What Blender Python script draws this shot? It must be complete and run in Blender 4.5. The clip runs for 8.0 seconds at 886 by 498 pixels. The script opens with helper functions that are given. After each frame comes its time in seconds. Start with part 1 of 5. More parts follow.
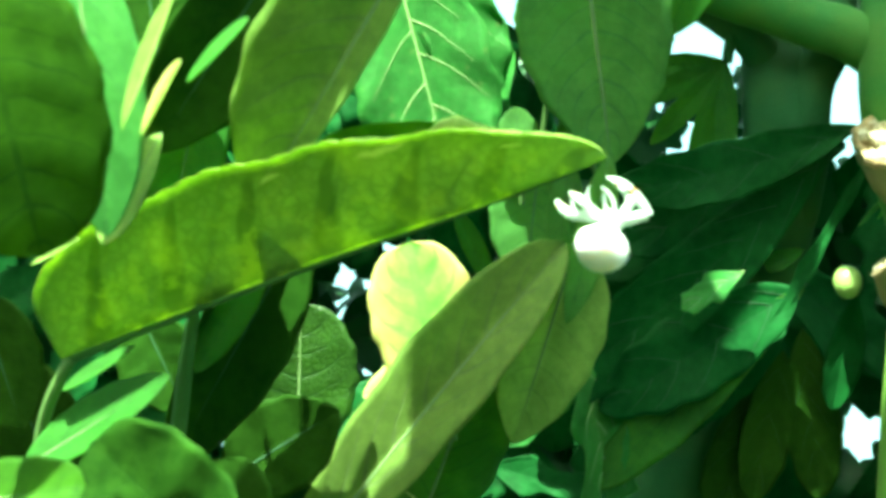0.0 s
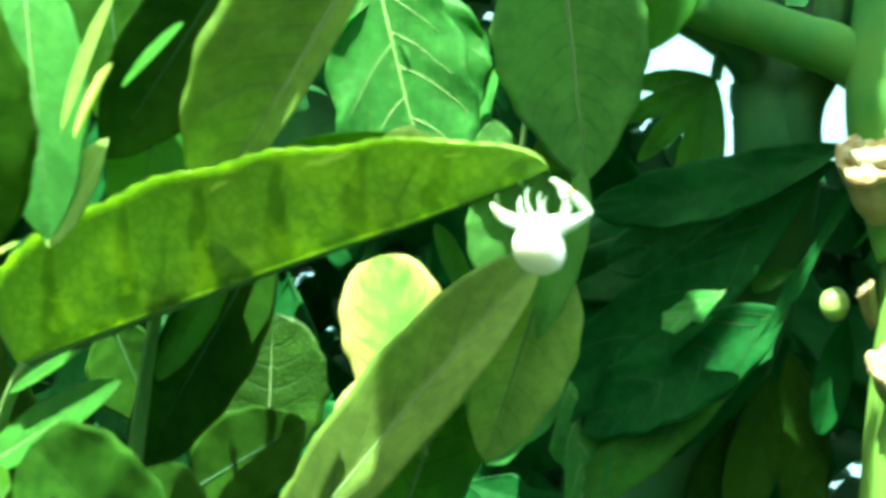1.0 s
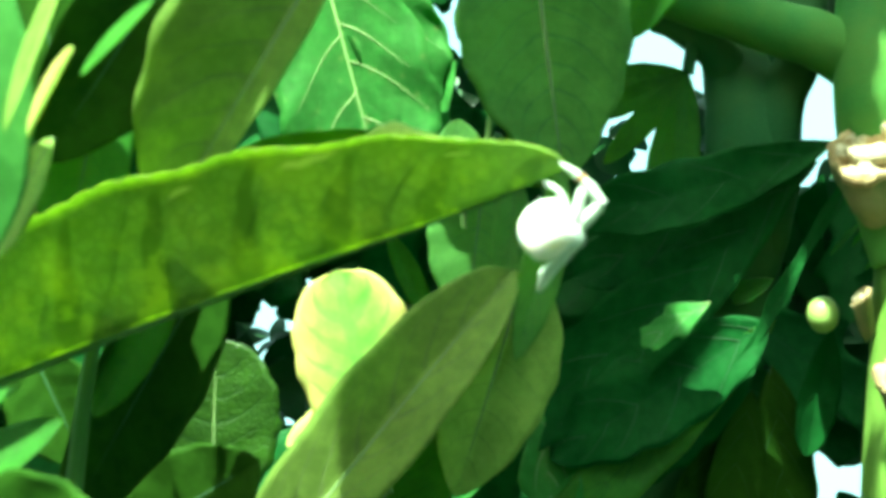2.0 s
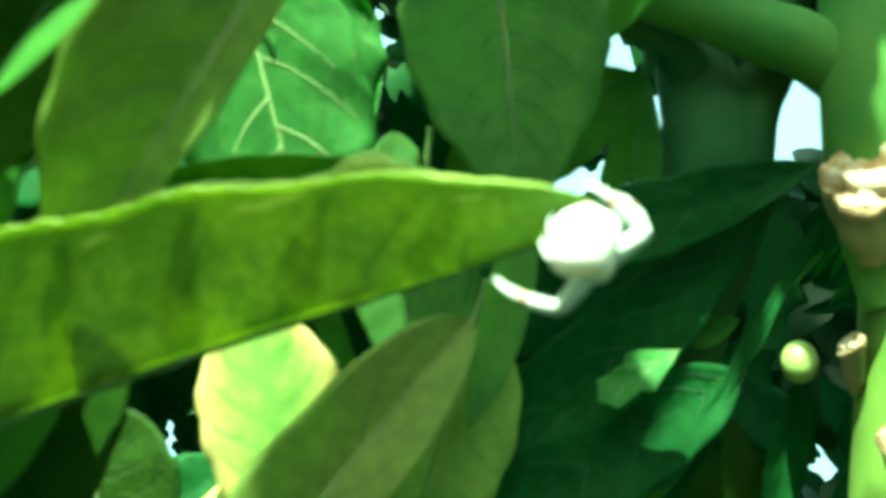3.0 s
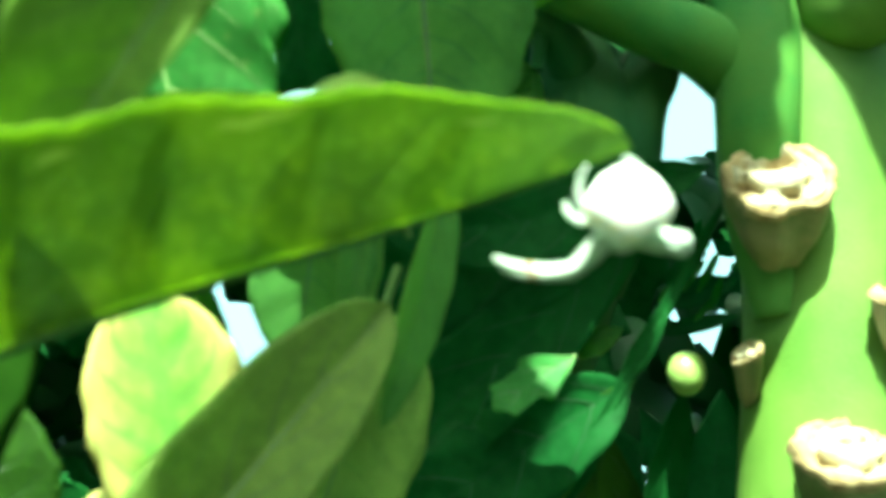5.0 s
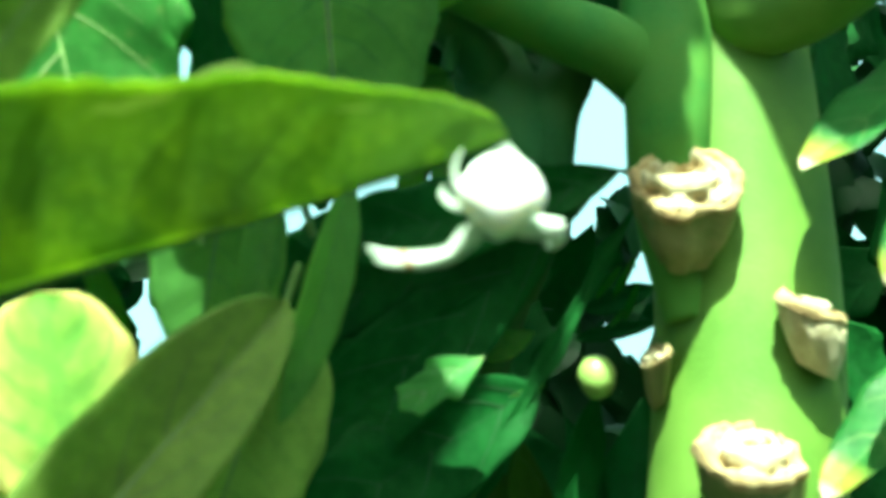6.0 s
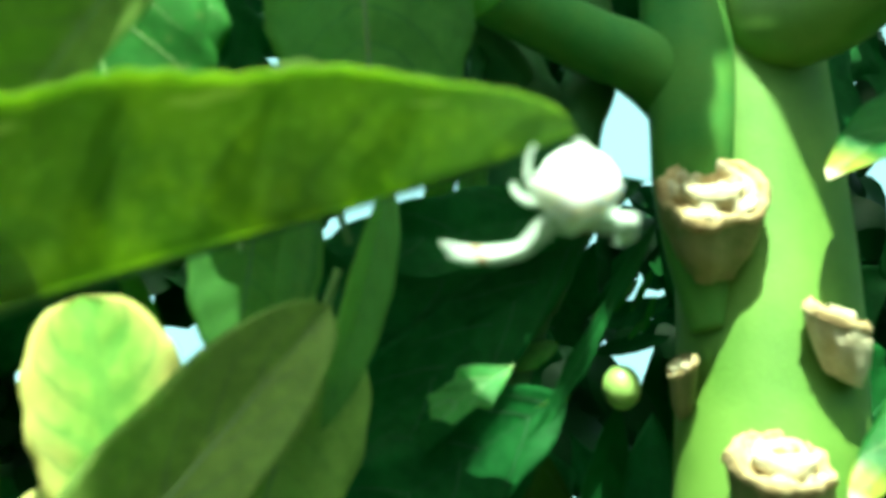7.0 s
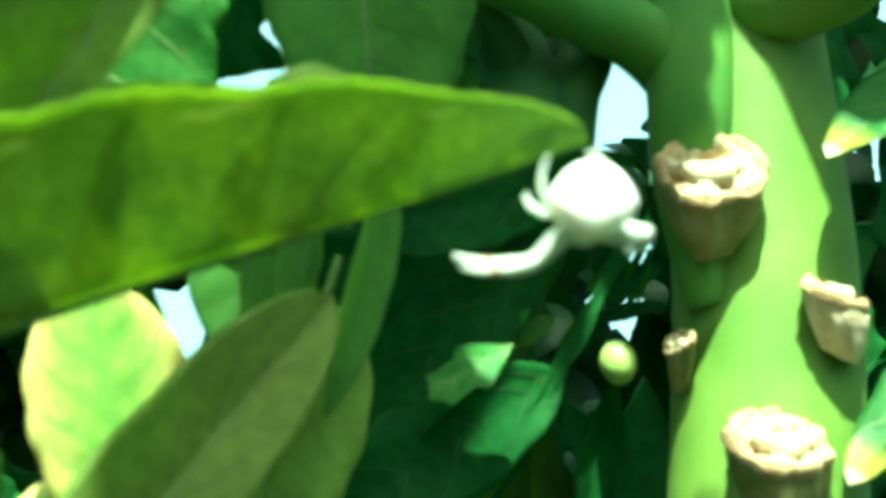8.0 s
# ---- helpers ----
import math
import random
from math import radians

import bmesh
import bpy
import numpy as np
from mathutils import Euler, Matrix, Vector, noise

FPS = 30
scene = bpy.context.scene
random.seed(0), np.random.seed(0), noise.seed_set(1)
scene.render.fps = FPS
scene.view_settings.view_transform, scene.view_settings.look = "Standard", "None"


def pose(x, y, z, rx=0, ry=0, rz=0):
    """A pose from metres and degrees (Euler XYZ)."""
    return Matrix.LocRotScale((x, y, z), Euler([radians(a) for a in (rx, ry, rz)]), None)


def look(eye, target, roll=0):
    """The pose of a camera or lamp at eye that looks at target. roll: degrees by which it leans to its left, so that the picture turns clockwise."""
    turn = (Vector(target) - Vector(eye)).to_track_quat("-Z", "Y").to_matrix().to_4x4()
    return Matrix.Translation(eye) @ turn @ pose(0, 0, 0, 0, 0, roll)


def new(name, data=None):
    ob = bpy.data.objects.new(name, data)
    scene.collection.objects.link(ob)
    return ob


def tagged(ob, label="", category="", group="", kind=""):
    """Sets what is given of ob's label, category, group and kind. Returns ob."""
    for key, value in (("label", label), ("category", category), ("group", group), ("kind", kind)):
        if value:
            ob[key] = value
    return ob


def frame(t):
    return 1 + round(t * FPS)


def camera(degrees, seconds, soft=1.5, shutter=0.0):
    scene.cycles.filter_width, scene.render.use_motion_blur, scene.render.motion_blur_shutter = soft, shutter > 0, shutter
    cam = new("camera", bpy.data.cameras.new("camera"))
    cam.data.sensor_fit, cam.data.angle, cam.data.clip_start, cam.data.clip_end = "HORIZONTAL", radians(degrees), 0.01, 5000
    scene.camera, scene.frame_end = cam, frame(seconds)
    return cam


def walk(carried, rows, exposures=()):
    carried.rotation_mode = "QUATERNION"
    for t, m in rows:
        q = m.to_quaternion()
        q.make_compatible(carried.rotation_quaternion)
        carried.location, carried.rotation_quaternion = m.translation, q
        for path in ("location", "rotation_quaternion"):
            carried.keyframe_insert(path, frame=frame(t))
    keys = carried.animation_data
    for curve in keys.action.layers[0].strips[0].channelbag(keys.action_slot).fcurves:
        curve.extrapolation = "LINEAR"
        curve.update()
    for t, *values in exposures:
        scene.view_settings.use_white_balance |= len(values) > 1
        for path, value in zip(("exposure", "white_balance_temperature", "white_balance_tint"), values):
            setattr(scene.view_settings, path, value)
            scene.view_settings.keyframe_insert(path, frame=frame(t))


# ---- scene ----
# ---------------------------------------------------------------- camera
cam = camera(28.0, 8.0, soft=3.9)
cam.data.dof.use_dof, cam.data.dof.focus_distance, cam.data.dof.aperture_fstop = True, 0.54, 23.0
PATH = [
    (0.0, look((0.0463, -0.0870, 1.1676), (0.0057, 0.2015, 1.2395), 2.16)),
    (0.5, look((0.0751, -0.0828, 1.1738), (0.0220, 0.2032, 1.2472), 3.27)),
    (1.0, look((0.0860, -0.0764, 1.1654), (0.0246, 0.2072, 1.2416), 4.14)),
    (1.2, look((0.0895, -0.0733, 1.1618), (0.0281, 0.2101, 1.2389), 4.28)),
    (2.3, look((0.0111, -0.0147, 1.1880), (0.0015, 0.2737, 1.2701), 0.22)),
    (2.5, look((0.0001, -0.0000, 1.2001), (0.0001, 0.2897, 1.2778), -0.01)),
    (3.0, look((-0.0150, 0.0315, 1.2115), (0.0062, 0.3216, 1.2851), -0.63)),
    (3.5, look((-0.0302, 0.0507, 1.2215), (0.0083, 0.3404, 1.2895), -1.10)),
    (4.0, look((-0.0488, 0.0588, 1.2142), (0.0129, 0.3443, 1.2827), -2.25)),
    (4.2, look((-0.0550, 0.0649, 1.2128), (0.0195, 0.3462, 1.2854), -2.89)),
    (5.3, look((-0.0679, 0.0791, 1.1969), (0.0210, 0.3509, 1.2877), -2.70)),
    (5.5, look((-0.0632, 0.0777, 1.1969), (0.0273, 0.3489, 1.2878), -2.56)),
    (6.0, look((-0.0539, 0.0750, 1.1928), (0.0364, 0.3454, 1.2864), -2.77)),
    (6.5, look((-0.0642, 0.0780, 1.1916), (0.0320, 0.3451, 1.2884), -3.40)),
    (7.0, look((-0.0708, 0.0826, 1.1880), (0.0288, 0.3476, 1.2873), -3.43)),
    (7.5, look((-0.0677, 0.0777, 1.1972), (0.0434, 0.3410, 1.2885), -4.22)),
    (8.0, look((-0.0767, 0.0817, 1.2019), (0.0287, 0.3495, 1.2865), -3.86)),
]

# ---------------------------------------------------------------- light
SUN_TO = Vector((-0.15, -0.55, 0.83)).normalized()
world = bpy.data.worlds.new("sky")
scene.world = world
world.use_nodes = True
wn = world.node_tree.nodes
sky = wn.new("ShaderNodeTexSky")
sky.sky_type, sky.sun_disc = "NISHITA", False
sky.sun_elevation = math.asin(SUN_TO.z)
sky.sun_rotation = math.atan2(SUN_TO.x, SUN_TO.y)
sky.air_density, sky.dust_density, sky.ozone_density = 0.45, 8.0, 0.2
wn["Background"].inputs["Strength"].default_value = 0.15
haze = wn.new("ShaderNodeMix")
haze.data_type = "RGBA"
haze.inputs[0].default_value, haze.inputs[7].default_value = 0.65, (0.86, 1.32, 1.36, 1.0)
world.node_tree.links.new(sky.outputs[0], haze.inputs[6])
world.node_tree.links.new(haze.outputs[2], wn["Background"].inputs["Color"])
sun_data = bpy.data.lights.new("sun", "SUN")
sun_data.energy, sun_data.angle, sun_data.color = 2.885, radians(0.53), (1.0, 0.96, 0.88)
sun = new("sun", sun_data)
sun.matrix_world = look(SUN_TO * 5, (0, 0, 0))
walk(cam, PATH, exposures=[(0.0, 3.48, 6300, -36), (0.5, 3.34, 6300, -36), (1.0, 3.45, 6300, -36), (1.3, 3.41, 6300, -36), (2.5, 3.19, 6300, -36), (3.0, 3.10, 6300, -36), (4.0, 3.31, 6300, -36), (5.5, 3.09, 6300, -36), (6.5, 2.92, 6300, -36), (7.5, 2.71, 6300, -36), (8.0, 3.04, 6300, -36)])


# ---------------------------------------------------------------- materials
def nodes_of(name):
    m = bpy.data.materials.new(name)
    m.use_nodes = True
    nt = m.node_tree
    nt.nodes.clear()
    return m, nt


class Net:
    """A small wrapper to write node trees in few lines."""

    def __init__(self, nt):
        self.nt = nt

    def node(self, kind, **inputs):
        n = self.nt.nodes.new(kind)
        for key, value in inputs.items():
            self.put(n, key, value)
        return n

    def put(self, n, key, value):
        socket = n.inputs[int(key[1:])] if key[0] == "i" and key[1:].isdigit() else n.inputs[key.replace("_", " ")]
        if isinstance(value, bpy.types.NodeSocket):
            self.nt.links.new(value, socket)
        else:
            socket.default_value = value

    def math(self, op, a, b=0.0, c=0.0, clamp=False):
        n = self.nt.nodes.new("ShaderNodeMath")
        n.operation, n.use_clamp = op, clamp
        for key, value in (("i0", a), ("i1", b), ("i2", c)):
            self.put(n, key, value)
        return n.outputs[0]

    def mix(self, fac, a, b, blend="MIX"):
        n = self.nt.nodes.new("ShaderNodeMix")
        n.data_type, n.blend_type = "RGBA", blend
        self.put(n, "i0", fac), self.put(n, "i6", a), self.put(n, "i7", b)
        return n.outputs[2]

    def noise(self, vector, scale, detail=3.0, rough=0.55):
        n = self.node("ShaderNodeTexNoise", Vector=vector, Scale=scale, Detail=detail, Roughness=rough)
        return n.outputs["Fac"]

    def ramp(self, value, lo, hi):
        n = self.node("ShaderNodeMapRange", Value=value)
        n.interpolation_type = "SMOOTHSTEP"
        n.inputs["From Min"].default_value, n.inputs["From Max"].default_value = lo, hi
        return n.outputs[0]


def rgb(r, g, b):
    return (r, g, b, 1.0)


def leaf_material(name, blade, dark, vein, through_colour, share=0.45, veins=9, slant=0.55, vein_width=0.05, rough=0.42, vein_mix=0.6, relief=0.5, spots=0.0, net=True, gloss=0.5, margin=None, wobble=0.05, tip=None, light_streaks=(), net_scale=420.0, net_width=0.09, net_mix=0.22, cells=0.0):
    """A leaf's skin: grain and blotches, a midrib, side veins that lean to the tip, a fine net, and light let through."""
    m, nt = nodes_of(name)
    k = Net(nt)
    uv = k.node("ShaderNodeUVMap").outputs[0]
    uv_parts = k.node("ShaderNodeSeparateXYZ", Vector=uv)
    u, v = uv_parts.outputs[0], k.math("ABSOLUTE", uv_parts.outputs[1])
    ob = k.node("ShaderNodeTexCoord").outputs["Object"]
    rnd = k.node("ShaderNodeObjectInfo").outputs["Random"]
    blot = k.noise(ob, 70.0, 4.0)
    fine = k.noise(ob, 900.0, 3.0)
    mid = k.noise(ob, 280.0, 4.0, 0.65)
    wob = k.math("MULTIPLY", k.math("SUBTRACT", k.noise(ob, 110.0, 2.0), 0.5), wobble)
    lead = k.math("SUBTRACT", k.math("ADD", u, wob), k.math("MULTIPLY", k.math("POWER", v, 1.6), slant * 0.2))
    saw = k.math("FRACT", k.math("MULTIPLY", lead, veins))
    dist = k.math("ABSOLUTE", k.math("SUBTRACT", saw, 0.5))
    thick = k.math("MULTIPLY", vein_width * 1.4, k.math("SUBTRACT", 1.15, v))
    side = k.math("SUBTRACT", 1.0, k.ramp(k.math("DIVIDE", dist, k.math("MAXIMUM", thick, 0.004)), 0.5, 1.4))
    side = k.math("MULTIPLY", side, k.ramp(v, 0.98, 0.75))
    rib = k.math("SUBTRACT", 1.0, k.ramp(v, vein_width * 0.45, vein_width * 1.0))
    mask = k.math("MAXIMUM", side, rib)
    if net:
        cell = k.node("ShaderNodeTexVoronoi", Vector=ob, Scale=net_scale)
        cell.feature = "DISTANCE_TO_EDGE"
        small = k.math("MULTIPLY", k.math("SUBTRACT", 1.0, k.ramp(cell.outputs["Distance"], 0.0, net_width)), net_mix)
        mask = k.math("MAXIMUM", mask, small)
    mottle = k.ramp(blot, 0.3, 0.72)
    base = k.mix(mottle, rgb(*dark), rgb(*blade))
    base = k.mix(k.math("MULTIPLY", rnd, 0.35), base, rgb(blade[0] * 1.25, blade[1] * 0.92, blade[2] * 0.8))
    base = k.mix(k.math("MULTIPLY", k.ramp(fine, 0.35, 0.75), 0.22), base, rgb(blade[0] * 1.5, blade[1] * 1.35, blade[2] * 1.3))
    base = k.mix(k.math("MULTIPLY", k.ramp(mid, 0.36, 0.66), 0.55), k.mix(0.2, base, rgb(0.0, 0.0, 0.0)), k.mix(0.5, base, rgb(blade[0] * 1.7, blade[1] * 1.45, blade[2] * 1.6)))
    if margin:
        edge = k.ramp(k.math("ADD", v, k.math("MULTIPLY", k.math("SUBTRACT", blot, 0.5), 1.2)), 0.3, 0.9)
        base = k.mix(edge, base, rgb(*margin))
    if tip:
        end = k.ramp(k.math("ADD", u, k.math("MULTIPLY", k.math("SUBTRACT", fine, 0.5), 0.05)), 0.8, 0.9)
        base = k.mix(end, base, rgb(*tip))
        base = k.mix(k.ramp(u, 0.93, 0.97), base, rgb(0.75, 0.62, 0.42))
    if spots:
        dots = k.node("ShaderNodeTexVoronoi", Vector=ob, Scale=190.0).outputs["Distance"]
        base = k.mix(k.math("MULTIPLY", k.math("SUBTRACT", 1.0, k.ramp(dots, 0.08, 0.2)), spots), base, rgb(0.55, 0.5, 0.2))
    base = k.mix(k.math("MULTIPLY", mask, vein_mix), base, rgb(*vein))
    lit = k.mix(k.math("MULTIPLY", mask, 0.8), rgb(*through_colour), rgb(through_colour[0] * 0.45, through_colour[1] * 0.5, through_colour[2] * 0.6))
    lit = k.mix(k.ramp(blot, 0.42, 0.68), k.mix(0.22, lit, rgb(0.0, 0.0, 0.0)), k.mix(0.4, lit, rgb(through_colour[0] * 1.3, min(1.0, through_colour[1] * 1.12), through_colour[2])))
    if cells:
        patch = k.math("MULTIPLY", k.ramp(k.noise(ob, 190.0, 3.0, 0.6), 0.47, 0.66), k.ramp(v, 0.85, 0.35))
        lit = k.mix(k.math("MULTIPLY", patch, cells), lit, rgb(min(1.0, through_colour[0] * 1.2), 1.0, through_colour[2]))
        lit = k.mix(k.math("MULTIPLY", k.ramp(v, 0.55, 0.95), 0.35), lit, rgb(through_colour[0] * 0.35, through_colour[1] * 0.45, through_colour[2] * 0.5))
    # pale streaks where wrinkles catch the light, painted into the skin
    for u0, v0, du, dv in light_streaks:
        du_, dv_ = k.math("SUBTRACT", u, u0), k.math("SUBTRACT", k.math("ADD", v, k.math("MULTIPLY", wob, 2.0)), v0)
        along_, across_ = k.math("ADD", du_, k.math("MULTIPLY", dv_, 0.45)), k.math("SUBTRACT", dv_, k.math("MULTIPLY", du_, 1.2))
        off = k.math("ADD", k.math("POWER", k.math("ABSOLUTE", k.math("DIVIDE", along_, du)), 2.0), k.math("POWER", k.math("ABSOLUTE", k.math("DIVIDE", across_, dv)), 2.0))
        caught_light = k.math("MULTIPLY", k.ramp(k.math("ADD", off, k.math("MULTIPLY", k.math("SUBTRACT", mid, 0.5), 1.2)), 1.3, 0.3), 0.75)
        base = k.mix(caught_light, base, rgb(0.5, 0.6, 0.28))
        lit = k.mix(caught_light, lit, rgb(0.95, 1.0, 0.5))
    height = k.math("ADD", k.math("MULTIPLY", mask, -0.7), k.math("ADD", k.math("MULTIPLY", fine, 0.18), k.math("ADD", k.math("MULTIPLY", blot, 0.6), k.math("MULTIPLY", mid, 0.5))))
    bump = k.node("ShaderNodeBump", Height=height, Strength=relief, Distance=0.0005).outputs[0]
    skin = k.node("ShaderNodeBsdfPrincipled", Base_Color=base, Roughness=k.math("ADD", rough - 0.06, k.math("MULTIPLY", fine, 0.14)), Normal=bump)
    skin.inputs["Specular IOR Level"].default_value = gloss
    glow = k.node("ShaderNodeBsdfTranslucent", Color=lit, Normal=bump)
    both = k.node("ShaderNodeMixShader", i0=share, i1=skin.outputs[0], i2=glow.outputs[0])
    k.node("ShaderNodeOutputMaterial", Surface=both.outputs[0])
    return m


def solid_material(name, colour, second, scale, rough=0.6, relief=0.4, metre=0.0006, fine_scale=1200.0, share=0.0, gloss=0.5):
    m, nt = nodes_of(name)
    k = Net(nt)
    ob = k.node("ShaderNodeTexCoord").outputs["Object"]
    broad, fine = k.noise(ob, scale, 4.0), k.noise(ob, fine_scale, 3.0)
    base = k.mix(k.ramp(broad, 0.32, 0.7), rgb(*colour), rgb(*second))
    base = k.mix(k.math("MULTIPLY", k.ramp(fine, 0.4, 0.75), 0.3), base, rgb(*[c * 1.5 for c in colour]))
    bump = k.node("ShaderNodeBump", Height=k.math("ADD", broad, k.math("MULTIPLY", fine, 0.4)), Strength=relief, Distance=metre).outputs[0]
    skin = k.node("ShaderNodeBsdfPrincipled", Base_Color=base, Roughness=rough, Normal=bump)
    skin.inputs["Specular IOR Level"].default_value = gloss
    out = skin.outputs[0]
    if share:
        glow = k.node("ShaderNodeBsdfTranslucent", Color=base)
        out = k.node("ShaderNodeMixShader", i0=share, i1=out, i2=glow.outputs[0]).outputs[0]
    k.node("ShaderNodeOutputMaterial", Surface=out)
    return m


UNDER = leaf_material("citrus_underside", (0.11, 0.27, 0.06), (0.08, 0.21, 0.045), (0.16, 0.31, 0.09), (0.52, 0.8, 0.06), 0.36, 9, 1.45, 0.05, 0.55, 0.18, 0.18, gloss=0.3)
FOLDED = leaf_material("citrus_folded_underside", (0.168, 0.28, 0.125), (0.12, 0.205, 0.088), (0.045, 0.095, 0.03), (0.66, 0.95, 0.2), 0.48, 7, 0.5, 0.15, 0.6, 0.85, 0.04, net_scale=330.0, net_width=0.3, net_mix=0.42, wobble=0.03, gloss=0.25, cells=0.85, light_streaks=((0.655, 0.83, 0.07, 0.035), (0.46, 0.8, 0.03, 0.025), (0.86, 0.75, 0.03, 0.02)))
# pale citrus skin: light on the rim and on bright leaves put into the colour
RIM = leaf_material("citrus_sun_tinted", (0.29, 0.44, 0.11), (0.21, 0.36, 0.075), (0.27, 0.4, 0.1), (0.66, 0.86, 0.14), 0.4, 9, 0.75, 0.035, 0.65, 0.3, 0.2, gloss=0.15)
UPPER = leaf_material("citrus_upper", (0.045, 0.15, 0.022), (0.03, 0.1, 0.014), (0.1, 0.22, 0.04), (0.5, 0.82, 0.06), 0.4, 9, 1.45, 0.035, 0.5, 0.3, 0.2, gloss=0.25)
# UPPER made glossier and brightened: sunlight on one leaf put into its colour
GLOSSY = leaf_material("citrus_sun_tinted_glossy_upper", (0.09, 0.27, 0.06), (0.062, 0.21, 0.042), (0.16, 0.33, 0.09), (0.5, 0.82, 0.1), 0.36, 9, 1.45, 0.04, 0.35, 0.3, 0.2, gloss=0.5)
OLIVE = leaf_material("citrus_olive", (0.16, 0.26, 0.05), (0.12, 0.205, 0.038), (0.22, 0.27, 0.11), (0.36, 0.52, 0.06), 0.4, 10, 1.45, 0.06, 0.6, 0.35, 0.18, gloss=0.25)
YELLOW = leaf_material("citrus_yellowing", (0.36, 0.58, 0.13), (0.27, 0.52, 0.1), (0.2, 0.5, 0.09), (0.8, 0.88, 0.2), 0.4, 6, 1.45, 0.16, 0.5, 0.4, 0.1, net=False, wobble=0.1, margin=(0.7, 0.64, 0.22), gloss=0.3)
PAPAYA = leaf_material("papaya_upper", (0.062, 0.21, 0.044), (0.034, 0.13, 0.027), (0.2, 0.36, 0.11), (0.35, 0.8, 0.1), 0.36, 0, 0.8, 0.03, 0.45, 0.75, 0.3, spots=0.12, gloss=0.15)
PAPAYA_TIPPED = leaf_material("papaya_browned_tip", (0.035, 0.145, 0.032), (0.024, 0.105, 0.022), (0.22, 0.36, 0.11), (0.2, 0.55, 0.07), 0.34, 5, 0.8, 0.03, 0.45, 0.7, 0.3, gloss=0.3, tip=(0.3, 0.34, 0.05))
# darker copy of the papaya skin: the crown's shade is put into the colour
PAPAYA_DARK = leaf_material("papaya_shade_tinted_leaf", (0.018, 0.088, 0.018), (0.011, 0.058, 0.012), (0.04, 0.11, 0.04), (0.1, 0.4, 0.06), 0.2, 0, 0.8, 0.02, 0.55, 0.6, 0.3, gloss=0.08)
# darker copy of the citrus skin, with shade put into the colour
SHADED = leaf_material("citrus_shade_tinted_leaf", (0.03, 0.08, 0.009), (0.017, 0.05, 0.006), (0.04, 0.09, 0.015), (0.1, 0.2, 0.01), 0.22, 9, 0.75, 0.035, 0.6, 0.3, 0.2, gloss=0.03)
MOTTLED = leaf_material("citrus_mottled_leaf", (0.05, 0.13, 0.01), (0.018, 0.065, 0.005), (0.03, 0.09, 0.009), (0.36, 0.56, 0.025), 0.38, 9, 0.75, 0.05, 0.6, 0.3, 0.1, gloss=0.08)
PUCKERED = leaf_material("citrus_puckered_upper", (0.034, 0.088, 0.008), (0.016, 0.05, 0.004), (0.016, 0.055, 0.005), (0.4, 0.7, 0.05), 0.3, 7, 1.2, 0.06, 0.45, 0.35, 0.5, gloss=0.4, net_scale=620.0, net_width=0.25, net_mix=0.5)
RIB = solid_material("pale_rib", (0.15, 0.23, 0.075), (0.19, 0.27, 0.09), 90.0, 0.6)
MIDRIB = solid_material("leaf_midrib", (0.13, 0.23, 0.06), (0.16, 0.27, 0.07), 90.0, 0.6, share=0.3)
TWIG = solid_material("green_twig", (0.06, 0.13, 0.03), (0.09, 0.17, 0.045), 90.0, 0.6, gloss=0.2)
# RIB darkened for leaves in shade; the shade is in the colour
RIB_DARK = solid_material("shade_tinted_rib", (0.03, 0.085, 0.03), (0.05, 0.12, 0.04), 90.0, 0.6)
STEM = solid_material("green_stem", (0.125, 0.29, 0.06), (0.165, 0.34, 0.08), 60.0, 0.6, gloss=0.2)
# STEM darkened for the stem behind: its shade is in the colour
STEM_DARK = solid_material("shade_tinted_stem", (0.04, 0.12, 0.042), (0.07, 0.145, 0.04), 60.0, 0.6, gloss=0.15)
# stalk and leaf base, darker than STEM and TRUNK: shade mixed into the colour
STALK = solid_material("shade_tinted_stalk", (0.07, 0.2, 0.045), (0.115, 0.235, 0.045), 55.0, 0.6, gloss=0.15)
TRUNK = solid_material("papaya_trunk_skin", (0.092, 0.185, 0.022), (0.15, 0.258, 0.04), 48.0, 0.6, 0.35, 0.0008)
SCAR = solid_material("leaf_scar_cork", (0.32, 0.21, 0.1), (0.48, 0.37, 0.2), 260.0, 0.9, 0.9, 0.0012)
CUSHION = solid_material("leaf_base_cushion", (0.13, 0.16, 0.045), (0.24, 0.205, 0.09), 150.0, 0.75, 0.6, 0.0008)
PITH = solid_material("pale_pith", (0.44, 0.36, 0.22), (0.6, 0.53, 0.38), 300.0, 0.85, 0.8, 0.001)
FRUIT = solid_material("young_fruit_skin", (0.27, 0.4, 0.1), (0.34, 0.46, 0.13), 120.0, 0.35)
SOIL = solid_material("soil", (0.03, 0.035, 0.015), (0.05, 0.05, 0.022), 6.0, 0.95, 0.8, 0.02, 60.0)
BARK = solid_material("citrus_bark", (0.16, 0.14, 0.08), (0.1, 0.09, 0.05), 70.0, 0.85, 0.8, 0.002)


# ---------------------------------------------------------------- shapes
def part(name, bm, material, parent, label="", smooth=True):
    me = bpy.data.meshes.new(name)
    bm.to_mesh(me)
    bm.free()
    for m in material if isinstance(material, (list, tuple)) else (material,):
        me.materials.append(m)
    for p in me.polygons:
        p.use_smooth = smooth
    ob = new(name, me)
    ob.parent = parent
    return tagged(ob, label)


def thing(name, at, label, category, group="", kind=""):
    ob = new(name)
    ob.empty_display_size = 0.02
    ob.location = at
    bpy.context.view_layer.update()
    return tagged(ob, label, category, group, kind)


